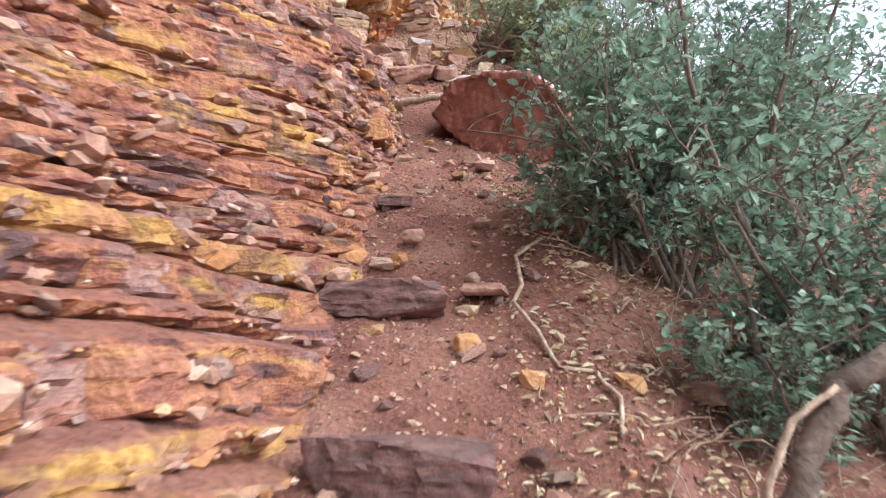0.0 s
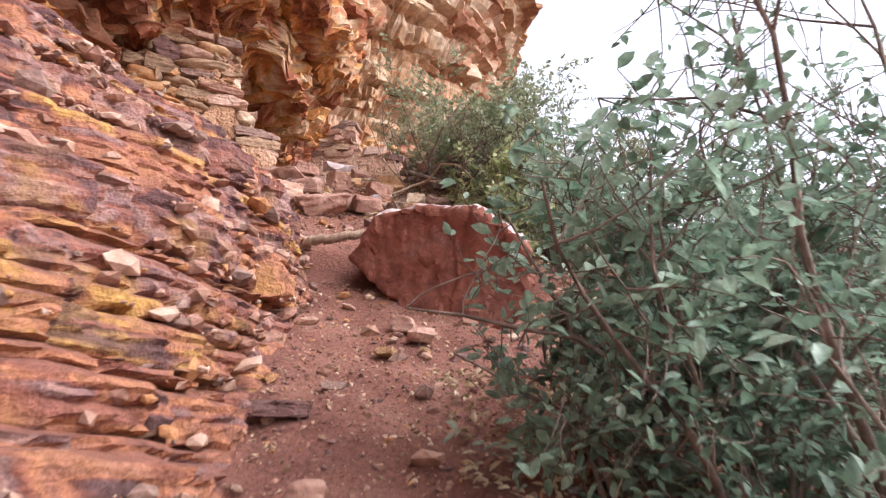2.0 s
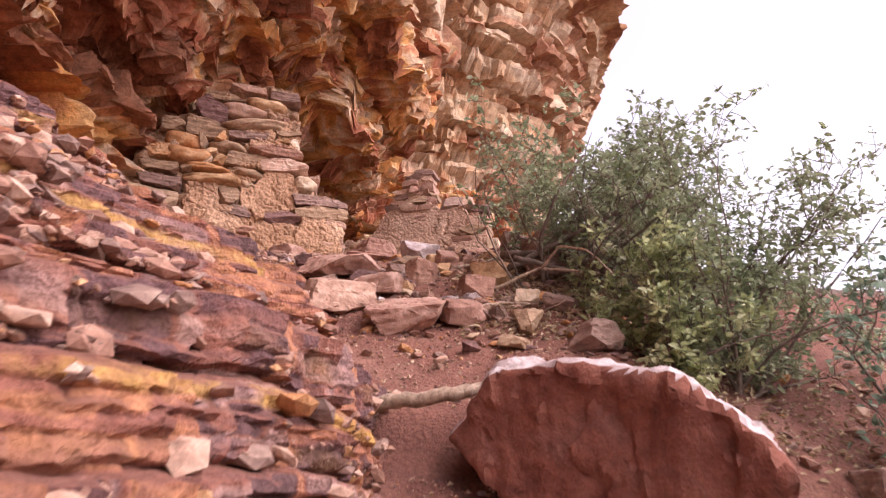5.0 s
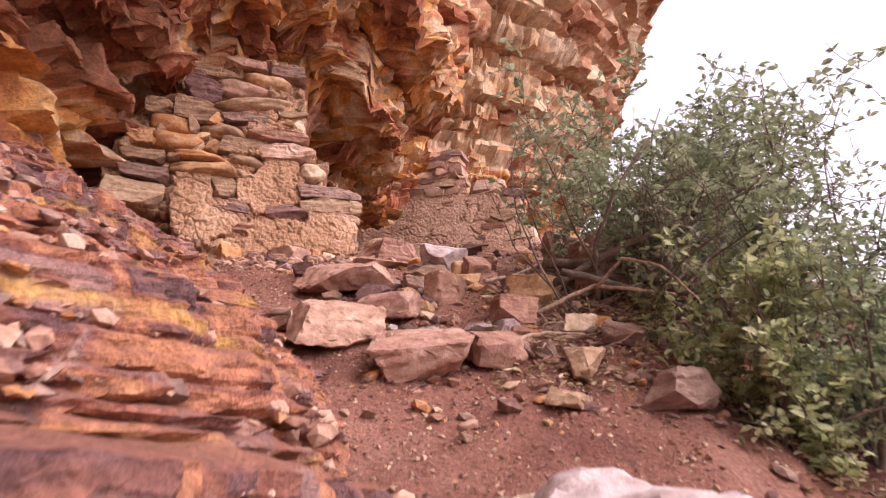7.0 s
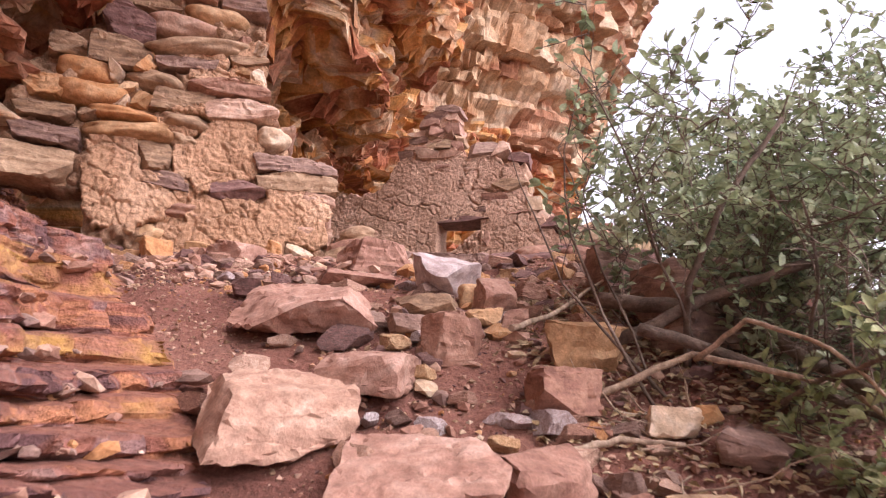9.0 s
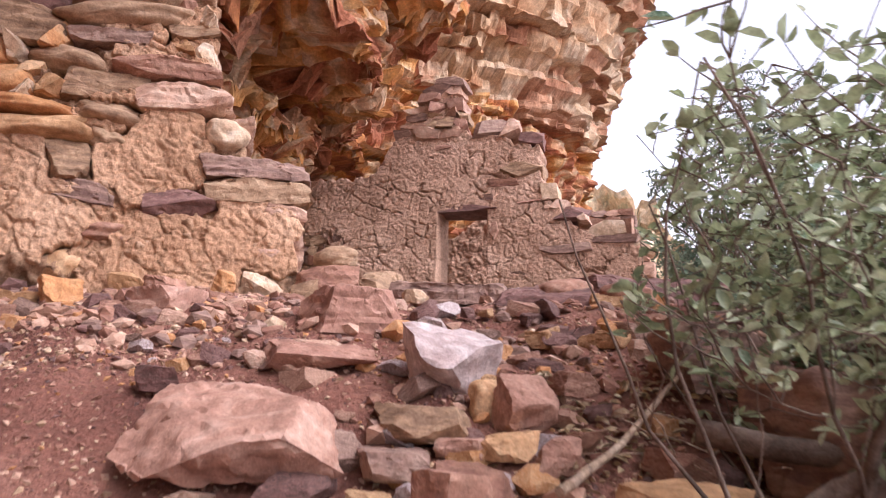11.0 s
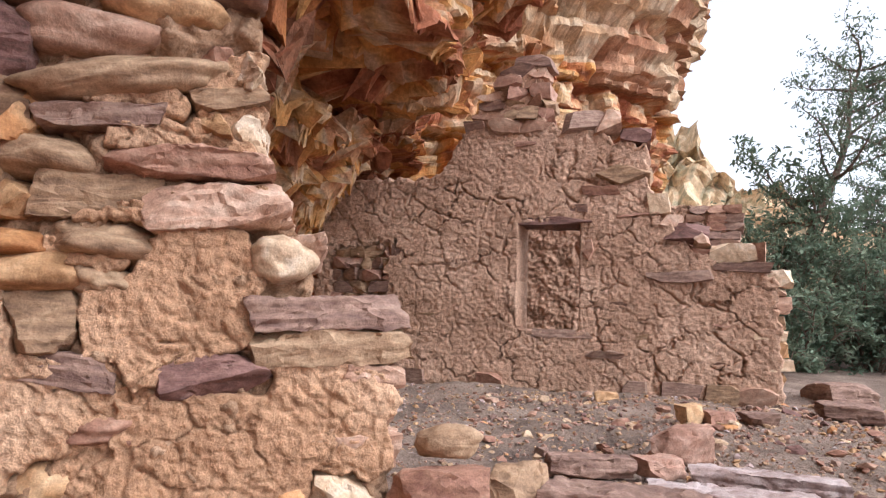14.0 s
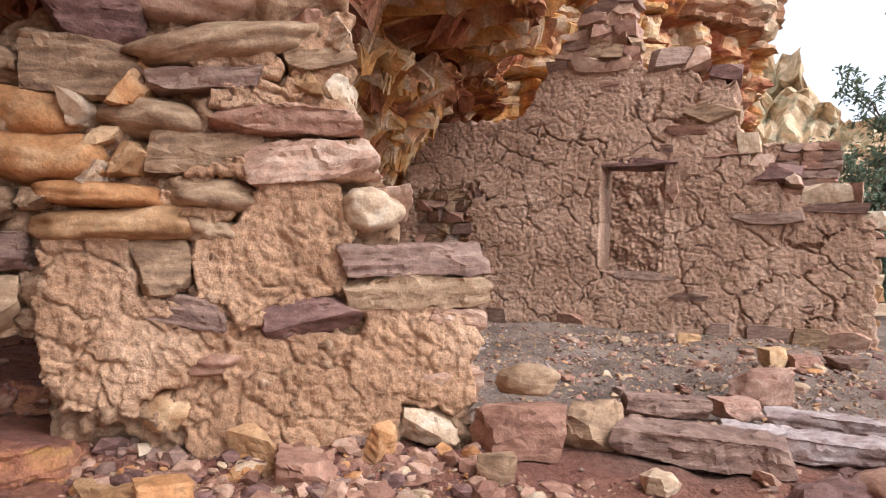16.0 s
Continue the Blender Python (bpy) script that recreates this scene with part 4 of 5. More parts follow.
rock(-0.8, 6.52, 0.38, 0.19, "pink", "pale pink angular block on the dirt path", "wedge", 28, 16)
rock(-0.57, 6.76, 0.28, 0.12, "rose", "flat pink sandstone slab on the slope", "slab", -15, 8)
rock(-0.37, 6.26, 0.34, 0.17, "rose", "red sandstone slab half buried in dirt", "wedge", -14, 26)
rock(-0.07, 6.36, 0.26, 0.13, "rose", "pale pink stone plate among rubble", "wedge", 32, 24)
rock(-0.33, 6.95, 0.15, 0.17, "red", "small red block standing in rubble", "block", 30)
rock(0.13, 6.9, 0.23, 0.18, "tan", "brown block beside the shrub", "wedge", -10, 14)
rock(0.01, 6.7, 0.2, 0.14, "red", "dull red block in rubble", "block", 15)
rock(0.31, 6.62, 0.14, 0.09, "cream", "small pale flat stone on the slope", "slab", 0)
rock(0.27, 6.28, 0.13, 0.13, "grey", "grey shard lying on the slope", "wedge", 60)
rock(0.6, 7.05, 0.44, 0.32, "purple", "dark shaded rock under the shrub", "block", 25)
rock(0.5, 6.5, 0.2, 0.1, "purple", "purple-grey flat stone on the slope", "wedge", 50, 10)
rock(0.18, 6.05, 0.16, 0.06, "grey", "thin grey shard lying on the slope", "slab", 65, 10)
rock(0.59, 6.06, 0.2, 0.15, "purple", "purple-grey block below the shrub", "block", 20)
rock(-0.9, 7.1, 0.5, 0.15, "rose", "large flat sandstone slab on the path", "wedge", -12, 20, 0.75)
rock(-0.78, 7.6, 0.32, 0.07, "rose", "flat pink stone half sunk in the path", "wedge", 10, 10)
rock(-0.74, 7.98, 0.34, 0.17, "rose", "leaning pink sandstone block by the ruin", "block", 25, 10)
rock(-1.2, 7.45, 0.12, 0.08, "dark", "small dark stone on the path", "wedge", 0)
rock(-0.36, 7.48, 0.24, 0.2, "pale", "whitish angular quartzite block in rubble", "wedge", 35, 24)
rock(-0.26, 7.38, 0.1, 0.1, "tan", "small brown stone in rubble", "cobble", 30)
rock(-0.17, 7.32, 0.15, 0.13, "rose", "upright pink stone plate in rubble", "slab", 20, 40)
rock(-0.42, 7.24, 0.22, 0.1, "grey", "grey flat stone in rubble", "wedge", 0)
rock(-0.48, 7.12, 0.15, 0.07, "purple", "purple-grey flat stone in rubble", "slab", 12)
rock(-0.33, 7.2, 0.12, 0.05, "rose", "thin pink flake in rubble", "slab", -10)
rock(-0.22, 7.2, 0.12, 0.07, "tan", "tan stone in rubble", "wedge", 40)
rock(-0.1, 7.17, 0.09, 0.09, "rose", "small pink stone in rubble", "wedge", 10)
rock(-0.31, 6.98, 0.17, 0.14, "red", "bright red sandstone block in rubble", "block", -8, 8)
rock(0.42, 7.55, 0.34, 0.2, "purple", "dull purple rock behind the shrub", "block", 10)
rock(-1.93, 8.16, 0.15, 0.13, "orange", "orange blocky stone at the foot of the wall", "block", 35)
rock(-1.42, 8.58, 0.08, 0.15, "orange", "thin orange stone propped at the wall foot", "slab", 60, 25)
rock(-1.5, 8.1, 0.24, 0.1, "rose", "flat pink stone sunk in rubble", "slab", -20)
rock(-1.6, 8.36, 0.2, 0.12, "red", "dull red plate in the rubble", "wedge", 10)
rock(-1.84, 8.52, 0.12, 0.14, "tan", "tan triangular shard leaning on rubble", "wedge", 15, 30)
rock(-2.08, 8.2, 0.12, 0.06, "tan", "orange broken stone in rubble", "wedge", 0)
rock(-1.04, 8.52, 0.11, 0.1, "grey", "rough grey stone by the wall end", "wedge", 0)
rock(-0.56, 8.55, 0.1, 0.06, "cream", "small buff stone on the trampled ground", "wedge", 30)
rock(-0.99, 8.74, 0.25, 0.19, "red", "red-brown building block fallen at the wall end", "block", 14, 0, 0.6)
rock(-0.98, 8.84, 0.2, 0.1, "grey", "grey-buff cobble resting on a red block", "cobble", 12, 0, 0.7, 0.5, "cobble", 5.16)
rock(-0.76, 8.86, 0.2, 0.18, "grey", "rough grey lump of wall core", "wedge", 40)
rock(-0.4, 8.8, 0.54, 0.1, "purple", "long flat purple-grey slab on the floor edge", "slab", -6, 3, 0.4)
rock(-0.47, 9.3, 0.34, 0.08, "purple", "flat grey slab lying on the floor", "slab", 4, 0, 0.4)
rock(-0.01, 9.7, 0.25, 0.17, "rose", "pink block standing on the floor", "wedge", 20)
rock(0.14, 9.12, 0.5, 0.09, "pale", "long pale slab lying on the floor", "slab", -24, 0, 0.28)
rock(-0.02, 8.88, 0.55, 0.08, "pale", "long pale flat slab at the floor edge", "slab", -14, 0, 0.35)
rock(-0.19, 9.34, 0.17, 0.08, "rose", "small pink slab on the floor", "slab", 20)
rock(0.1, 8.5, 0.22, 0.13, "red", "red-brown rounded rock at the floor edge", "cobble", 0)
rock(0.02, 8.4, 0.46, 0.08, "dark", "dark red slab tilted on the rubble", "wedge", -14, 24, 0.6)
rock(0.3, 8.66, 0.24, 0.15, "dark", "dark red block by the floor edge", "block", 30)
rock(0.62, 8.6, 0.46, 0.1, "dark", "large dark red slab leaning on rubble", "wedge", -24, 30, 0.6)
rock(0.34, 8.4, 0.22, 0.12, "red", "red rounded stone in the rubble", "cobble", 10)
rock(0.49, 10.88, 0.18, 0.08, "rose", "flat pink stone on the room floor", "slab", 15)
rock(0.73, 10.85, 0.16, 0.09, "purple", "purple stone on the room floor", "wedge", 0)
rock(0.32, 10.86, 0.14, 0.12, "tan", "tan block on the room floor", "block", 20)
rock(-0.04, 11.75, 0.17, 0.08, "tan", "tan stone near the far wall", "block", 10)
rock(1.99, 12.6, 0.46, 0.18, "purple", "grey slab on the terrace beyond the wall", "slab", 10)
rock(1.5, 11.4, 0.36, 0.12, "purple", "flat grey slab on the terrace", "slab", -12)
rock(2.5, 12.0, 0.42, 0.14, "grey", "grey slab on the terrace by the trees", "slab", 18)
rock(1.9, 11.0, 0.3, 0.1, "pale", "pale flat stone on the terrace", "slab", 30)
rock(0.95, 2.5, 0.24, 0.07, "purple", "smooth pinkish flat stone in leaf litter", "slab", 20)
rock(0.17, 2.82, 0.17, 0.04, "rose", "pale flat stone beside a root", "slab", -10)
rock(0.3, 2.4, 0.07, 0.06, "orange", "small orange stone on the path", "wedge", 0)
rock(0.62, 2.4, 0.08, 0.06, "orange", "small orange stone in leaf litter", "wedge", 40)
rock(0.1, 2.54, 0.08, 0.07, "orange", "orange pebble on the path", "cobble", 0)
rock(-0.13, 3.2, 0.09, 0.06, "rose", "pinkish stone on the dirt path", "cobble", 0)
rock(0.15, 4.55, 0.1, 0.08, "rose", "pink stone below the boulder", "wedge", 0)
rock(0.22, 4.4, 0.11, 0.06, "rose", "pink flat stone below the boulder", "wedge", 30)
rock(-0.2, 2.72, 0.44, 0.14, "dark", "brown rock ledge crossing the path", "slab", -4, 0, 0.5, 0.4, "ledge")
rock(-0.08, 1.98, 0.46, 0.14, "dark", "dark brown rock ledge across the path", "slab", -6, 0, 0.5, 0.4, "ledge")
rock(-0.25, 3.62, 0.16, 0.05, "dark", "dark flat stone crossing the path", "slab", 0)
rock(1.6, 5.5, 0.34, 0.16, "purple", "grey rock on the slope beyond the boulder", "block", 15)
rock(1.9, 5.0, 0.3, 0.2, "purple", "purple-grey rock on the slope", "block", 40)


# ---- plants ----
def tube(bm, pts, r0, r1, sides=5):
    rings = []
    for k, p in enumerate(pts):
        d = (pts[min(k + 1, len(pts) - 1)] - pts[max(k - 1, 0)]).normalized()
        a = d.orthogonal().normalized()
        b = d.cross(a)
        r = r0 + (r1 - r0) * k / (len(pts) - 1)
        rings.append([bm.verts.new(p + (a * math.cos(i * 2 * math.pi / sides) + b * math.sin(i * 2 * math.pi / sides)) * r) for i in range(sides)])
    for q, w in zip(rings, rings[1:]):
        for i in range(sides):
            f = bm.faces.new((q[i], q[(i + 1) % sides], w[(i + 1) % sides], w[i]))
            f.smooth = True


def wander(rng, start, way, length, bend, droop, steps):
    pts, p, d = [start.copy()], start.copy(), way.normalized()
    for _ in range(steps):
        d = (d + Vector([rng.gauss(0, bend) for _ in range(3)]) + Vector((0, 0, droop))).normalized()
        p = p + d * (length / steps)
        pts.append(p.copy())
    return pts


def leaf(verts, faces, p, d, rng, size, wide=0.42):
    side = d.cross(Vector((rng.gauss(0, 0.6), rng.gauss(0, 0.6), 1.0))).normalized()
    up = side.cross(d).normalized()
    b = len(verts)
    s = size * rng.uniform(0.6, 1.25)
    w = s * wide * 0.5
    for a, c, e in ((0, 0, 0), (0.3, 0.9, 0.12), (0.65, 0.85, 0.1), (1, 0, -0.06), (0.65, -0.85, 0.1), (0.3, -0.9, 0.12), (0.5, 0, -0.05)):
        verts.append(p + d * (a * s) + side * (c * w) + up * (e * s))
    faces += [(b, b + 1, b + 6), (b + 1, b + 2, b + 6), (b + 2, b + 3, b + 6), (b + 3, b + 4, b + 6), (b + 4, b + 5, b + 6), (b + 5, b, b + 6)]


LEAF_MESH = bpy.data.meshes.new("leaf")
LEAF_MESH.from_pydata([(0, 0, 0), (0.3, 0.19, 0.1), (0.65, 0.18, 0.09), (1, 0, -0.05), (0.65, -0.18, 0.09), (0.3, -0.19, 0.1), (0.5, 0, -0.04)], [], [(0, 1, 6), (1, 2, 6), (2, 3, 6), (3, 4, 6), (4, 5, 6), (5, 0, 6)])
LEAF_MESH.materials.append(M_LEAF)


def shrub(name, base, lean, height, spread, stems, leaf_size, per_twig, seed, label, category="shrub", bare=0.25, leaf_mat=None, thick=0.018, keep=None, twigs=9, wide=0.52, floor=-9, single=0):
    """A shrub of several stems that fork into twigs, with leaves along the outer twigs. keep: whether a leaf or twig may stand at a place."""
    rng = random.Random(seed)
    root = tagged(new(name), label, category)
    root.location = base
    lv, lf, alone = [], [], 0
    fine = bmesh.new()
    for s in range(stems):
        a = rng.uniform(0, 2 * math.pi)
        out = rng.uniform(0.2, 1.0)
        way = Vector((math.cos(a) * spread * out + lean[0], math.sin(a) * spread * out + lean[1], height * rng.uniform(0.75, 1.1)))
        n = way.length
        stem = wander(rng, Vector((rng.gauss(0, 0.05), rng.gauss(0, 0.05), -0.05)), way, n, 0.13, -0.01, 9)
        if keep and not keep(Vector(base) + stem[-1] * 0.8):
            continue
        bm = bmesh.new()
        tube(bm, stem, thick * rng.uniform(0.7, 1.2), thick * 0.25)
        part("stem", bm, M_BARK, root)
        for _ in range(twigs):
            k = rng.randint(2, 9)
            d = (Vector((rng.gauss(0, 1), rng.gauss(0, 1), rng.gauss(0.35, 0.8))) + way.normalized() * 0.7).normalized()
            twig = wander(rng, stem[k], d, n * rng.uniform(0.22, 0.42), 0.16, 0.0, 6)
            if keep and not keep(Vector(base) + twig[-1]):
                continue
            tube(fine, twig, thick * 0.25, 0.0015, 4)
            for q in twig[2:]:
                for _ in range(2):
                    d2 = Vector((rng.gauss(0, 1), rng.gauss(0, 1), rng.gauss(0.3, 1))).normalized()
                    sp = wander(rng, q, d2, n * rng.uniform(0.07, 0.16), 0.15, 0.02, 4)
                    if keep and not keep(Vector(base) + sp[-1]):
                        continue
                    tube(fine, sp, 0.0025, 0.001, 3)
                    for _ in range(per_twig):
                        t = rng.randint(1, 4)
                        p = sp[t]
                        if rng.random() > bare * 0.4 and p.z > floor:
                            d3 = Vector((rng.gauss(0, 1), rng.gauss(0, 1), rng.gauss(0.2, 0.6))).normalized()
                            if alone < single and rng.random() < 0.06:
                                alone += 1
                                ob = new("leaf", LEAF_MESH)
                                ob.parent = root
                                ob.matrix_local = Matrix.LocRotScale(p, d3.to_track_quat("X", "Z"), Vector((1, 1, 1)) * leaf_size * rng.uniform(0.7, 1.25))
                            else:
                                leaf(lv, lf, p, d3, rng, leaf_size, wide)
    part("brushwood", fine, M_BARK, root)["kind"] = "stuff"
    crown = link_mesh("foliage", lv, lf, leaf_mat or M_LEAF, True)
    crown.parent = root
    crown["kind"] = "stuff"
    return root


def off_path_a(p):
    return p.x > 0.2 + 0.25 * max(0, 3.0 - p.y) and p.y > 1.9 and p.x > 0.5 * (p.y - 2.7)


def off_path_b(p):
    if p.x < 0.55 and p.z < 4.3 + (0.55 - p.x) * 0.6:
        return False
    return p.x > max(-0.32 + 0.5 * max(0, 6.3 - p.y), -0.52 + 0.56 * (p.y - 6.26)) and p.y > (6.25 if p.x < 0.4 else 5.8)


def on_ground(x, y):
    return (x, y, float(ground_z(np.array(x), np.array(y))))


shrub("shrub", on_ground(1.0, 3.2), (-0.05, 0.0, 0), 1.1, 0.85, 17, 0.05, 4, 11, "grey-green leafy shrub with tangled stems beside the path", keep=off_path_a, thick=0.013, single=200)
shrub("shrub", on_ground(1.6, 2.6), (0.1, 0.0, 0), 1.35, 0.75, 12, 0.05, 4, 12, "tall grey-green shrub with bare lower stems", keep=off_path_a, single=120)
shrub("shrub", on_ground(1.15, 2.75), (0.1, 0.0, 0), 0.55, 0.6, 6, 0.05, 3, 14, "low grey-green shrub trailing over the ground", keep=off_path_a)
shrub("shrub", on_ground(1.35, 3.0), (-0.1, -0.15, 0), 2.0, 0.35, 5, 0.04, 4, 15, "tall leafy shoots rising above the shrubs", keep=off_path_a, twigs=5)
shrub("shrub", on_ground(1.05, 2.45), (-0.05, 0.0, 0), 0.4, 0.45, 11, 0.045, 2, 18, "low tangle of grey twigs and leaves on the ground", bare=1.0, keep=off_path_a, thick=0.009)
shrub("shrub", on_ground(1.9, 4.1), (0.0, 0.0, 0), 1.3, 0.9, 18, 0.045, 5, 13, "leafy shrub on the slope below the boulder", keep=off_path_a)
shrub("shrub", on_ground(2.4, 5.6), (0.0, 0.0, 0), 1.4, 1.0, 18, 0.05, 5, 16, "leafy shrub further down the slope", keep=off_path_a)
shrub("shrub", (0.6, 7.0, 4.1), (0.3, -0.1, 0), 1.05, 0.95, 16, 0.043, 6, 21, "olive-green shrub with dark tangled branches among rocks", keep=off_path_b, leaf_mat=M_LEAF_OLIVE, thick=0.008, single=200)
shrub("shrub", (1.4, 6.9, 3.8), (0.25, -0.1, 0), 1.0, 0.95, 15, 0.045, 5, 22, "olive-green shrub spreading down the slope", keep=off_path_b, leaf_mat=M_LEAF_OLIVE, thick=0.012)
shrub("shrub", (1.3, 6.2, 3.4), (0.15, 0.1, 0), 0.7, 0.75, 10, 0.042, 6, 23, "low olive-green shrub behind the boulder", keep=off_path_b, leaf_mat=M_LEAF_OLIVE, thick=0.011)
shrub("shrub", on_ground(0.72, 3.15), (-0.1, 0.0, 0), 0.85, 0.3, 8, 0.045, 4, 17, "upright grey-green shrub at the path edge", keep=off_path_a, thick=0.012)
shrub("shrub", (1.0, 6.15, 3.35), (-0.05, 0.0, 0), 0.85, 0.4, 11, 0.047, 6, 26, "yellow-green bushy growth above the boulder", keep=off_path_b, leaf_mat=M_LEAF_LIGHT, thick=0.01)
shrub("shrub", (0.55, 6.85, 4.05), (0.1, -0.15, 0), 0.45, 0.75, 16, 0.03, 1, 27, "tangle of bare dark branches under the shrub", bare=2.42, keep=off_path_b, leaf_mat=M_LEAF_DRY, thick=0.012, twigs=6)
shrub("shrub", (1.0, 7.9, 4.5), (0.1, 0.0, 0), 0.95, 0.8, 18, 0.042, 7, 25, "olive-green shrub at the edge of the terrace", keep=off_path_b, leaf_mat=M_LEAF_OLIVE, thick=0.012)
shrub("shrub", (0.36, 6.8, 4.05), (-0.5, -0.25, 0), 0.9, 0.3, 9, 0.045, 3, 24, "sparse leafy sprays hanging over the path", keep=off_path_b, leaf_mat=M_LEAF_OLIVE, thick=0.007, twigs=5)


def juniper(base, height, lean, seed, label):
    rng = random.Random(seed)
    root = tagged(new("tree"), label, "tree")
    root.location = base
    trunk = wander(rng, Vector((0, 0, -0.2)), Vector((lean[0], lean[1], height)), height, 0.06, 0.0, 14)
    bm = bmesh.new()
    tube(bm, trunk, 0.13, 0.02, 8)
    part("trunk", bm, M_BARK, root)
    lv, lf = [], []
    fine = bmesh.new()
    for k in range(3, 15):
        for _ in range(3):
            a = rng.uniform(0, 2 * math.pi)
            limb = wander(rng, trunk[k], Vector((math.cos(a), math.sin(a), rng.uniform(-0.1, 0.6))), height * rng.uniform(0.16, 0.36) * (1.3 - k / 24), 0.14, 0.03, 7)
            b2 = bmesh.new()
            tube(b2, limb, 0.03, 0.005, 5)
            part("limb", b2, M_BARK, root)
            for q in limb[2:]:
                for _ in range(3):
                    sp = wander(rng, q, Vector([rng.gauss(0, 1) for _ in range(3)]), height * rng.uniform(0.03, 0.08), 0.2, 0.05, 4)
                    tube(fine, sp, 0.006, 0.002, 3)
                    for p in sp[1:]:
                        for _ in range(4 if k < 8 else 3):
                            leaf(lv, lf, p + Vector([rng.gauss(0, 0.05) for _ in range(3)]), Vector([rng.gauss(0, 1) for _ in range(3)]).normalized(), rng, 0.12 if k < 8 else 0.085, 0.35)
    part("brushwood", fine, M_BARK, root)["kind"] = "stuff"
    crown = link_mesh("foliage", lv, lf, M_LEAF_FAR)
    crown.parent = root
    crown["kind"] = "stuff"
    return root


juniper((3.6, 18.4, 4.6), 6.0, (0.5, 0, 0), 31, "sparse dark green juniper tree beyond the ruin")
juniper((5.6, 20.0, 4.4), 4.4, (0.2, 0, 0), 32, "dark green juniper tree beyond the terrace")
for i, (x, y, h, s) in enumerate(((2.9, 16.2, 1.3, 0.9), (4.1, 16.6, 1.5, 1.1), (5.4, 17.4, 1.6, 1.2), (7.0, 18.0, 1.7, 1.3), (3.4, 18.0, 2.0, 0.9))):
    shrub("shrub", (x, y, 4.9), (0, 0, 0), h, s, 16, 0.085, 5, 40 + i, "dense dark green shrub at the terrace edge", "shrub", 0.1, M_LEAF_FAR, 0.03, None, 8, 0.5)


# ---- roots, log and sticks ----
def stick(name, pts, r0, r1, material, label, category, steps=6, seed=0):
    rng = random.Random(seed)
    fine = []
    for a, b in zip(pts, pts[1:]):
        for k in range(steps):
            fine.append(Vector(a).lerp(Vector(b), k / steps) + Vector([rng.gauss(0, r0 * 0.18) for _ in range(3)]))
    fine.append(Vector(pts[-1]))
    bm = bmesh.new()
    tube(bm, fine, r0, r1, 8)
    bmesh.ops.contextual_create(bm, geom=[v for v in bm.verts[:8]])
    bmesh.ops.contextual_create(bm, geom=[v for v in bm.verts[-8:]])
    me = bpy.data.meshes.new(name)
    bm.to_mesh(me)
    bm.free()
    me.materials.append(material)
    return tagged(new(name, me), label, category)


stick("root", [(0.43, 3.21, 1.83), (0.3, 3.06, 1.73), (0.31, 2.87, 1.59), (0.27, 2.78, 1.52), (0.34, 2.63, 1.415), (0.39, 2.46, 1.29), (0.49, 2.45, 1.28), (0.56, 2.34, 1.21), (0.53, 2.2, 1.11)], 0.0085, 0.007, M_DEAD, "pale exposed root snaking down the dirt", "root", 4, 1)
stick("trunk", [(0.72, 1.72, 0.75), (0.8, 1.75, 1.0), (0.84, 1.75, 1.17), (0.93, 1.74, 1.3), (1.15, 1.75, 1.42), (1.5, 1.85, 1.5)], 0.036, 0.028, M_BARK, "dark gnarled dead trunk at the path edge", "dead wood", 5, 2)
stick("branch", [(0.74, 1.7, 0.8), (0.72, 1.72, 1.05), (0.78, 1.72, 1.2), (0.88, 1.72, 1.27)], 0.012, 0.008, M_DEAD, "bare curved branch against the dead trunk", "dead wood", 5, 3)
stick("log", [(-0.5, 5.5, 3.2), (-0.35, 5.42, 3.24), (-0.15, 5.36, 3.24), (0.02, 5.36, 3.27)], 0.032, 0.026, M_DEAD, "weathered log lying across the earth step", "log", 5, 4)
stick("stick", [(-0.12, 7.0, 4.33), (0.05, 7.2, 4.42), (0.3, 7.5, 4.62)], 0.012, 0.006, M_DEAD, "long grey dead stick lying in the rubble", "stick", 5, 5)
stick("stick", [(-0.02, 6.55, 3.93), (0.15, 6.6, 3.97), (0.32, 6.58, 3.96)], 0.012, 0.006, M_DEAD, "pale bent stick on the rubble", "stick", 5, 6)
stick("stick", [(0.25, 6.75, 4.3), (0.5, 6.7, 4.22), (0.9, 6.5, 4.0)], 0.02, 0.012, M_BARK, "dark fallen branch under the shrub", "stick", 5, 7)
stick("stick", [(0.2, 7.1, 4.45), (0.55, 6.95, 4.4), (0.85, 6.6, 4.1)], 0.03, 0.02, M_BARK, "thick dark branch lying by the shrub", "stick", 5, 8)

stick("branch", [(0.22, 6.9, 4.28), (0.5, 6.85, 4.42), (0.75, 6.7, 4.5), (1.1, 6.6, 4.66)], 0.022, 0.014, M_BARK, "thick dark limb leaning out of the shrub", "branch", 5, 9)
stick("branch", [(0.12, 6.75, 4.1), (0.4, 6.72, 4.22), (0.7, 6.5, 4.12), (0.85, 6.3, 3.95)], 0.012, 0.006, M_DEAD, "pale dead branch among the dark stems", "branch", 5, 10)
stick("branch", [(0.4, 6.7, 4.2), (0.5, 6.55, 4.3), (0.62, 6.35, 4.2), (0.7, 6.15, 4.0)], 0.009, 0.004, M_DEAD, "thin arching dead branch", "branch", 5, 11)
stick("branch", [(0.45, 6.95, 4.2), (0.42, 6.8, 4.45), (0.52, 6.7, 4.7), (0.7, 6.65, 4.95)], 0.014, 0.007, M_BARK, "upright dark branch of the shrub", "branch", 5, 12)

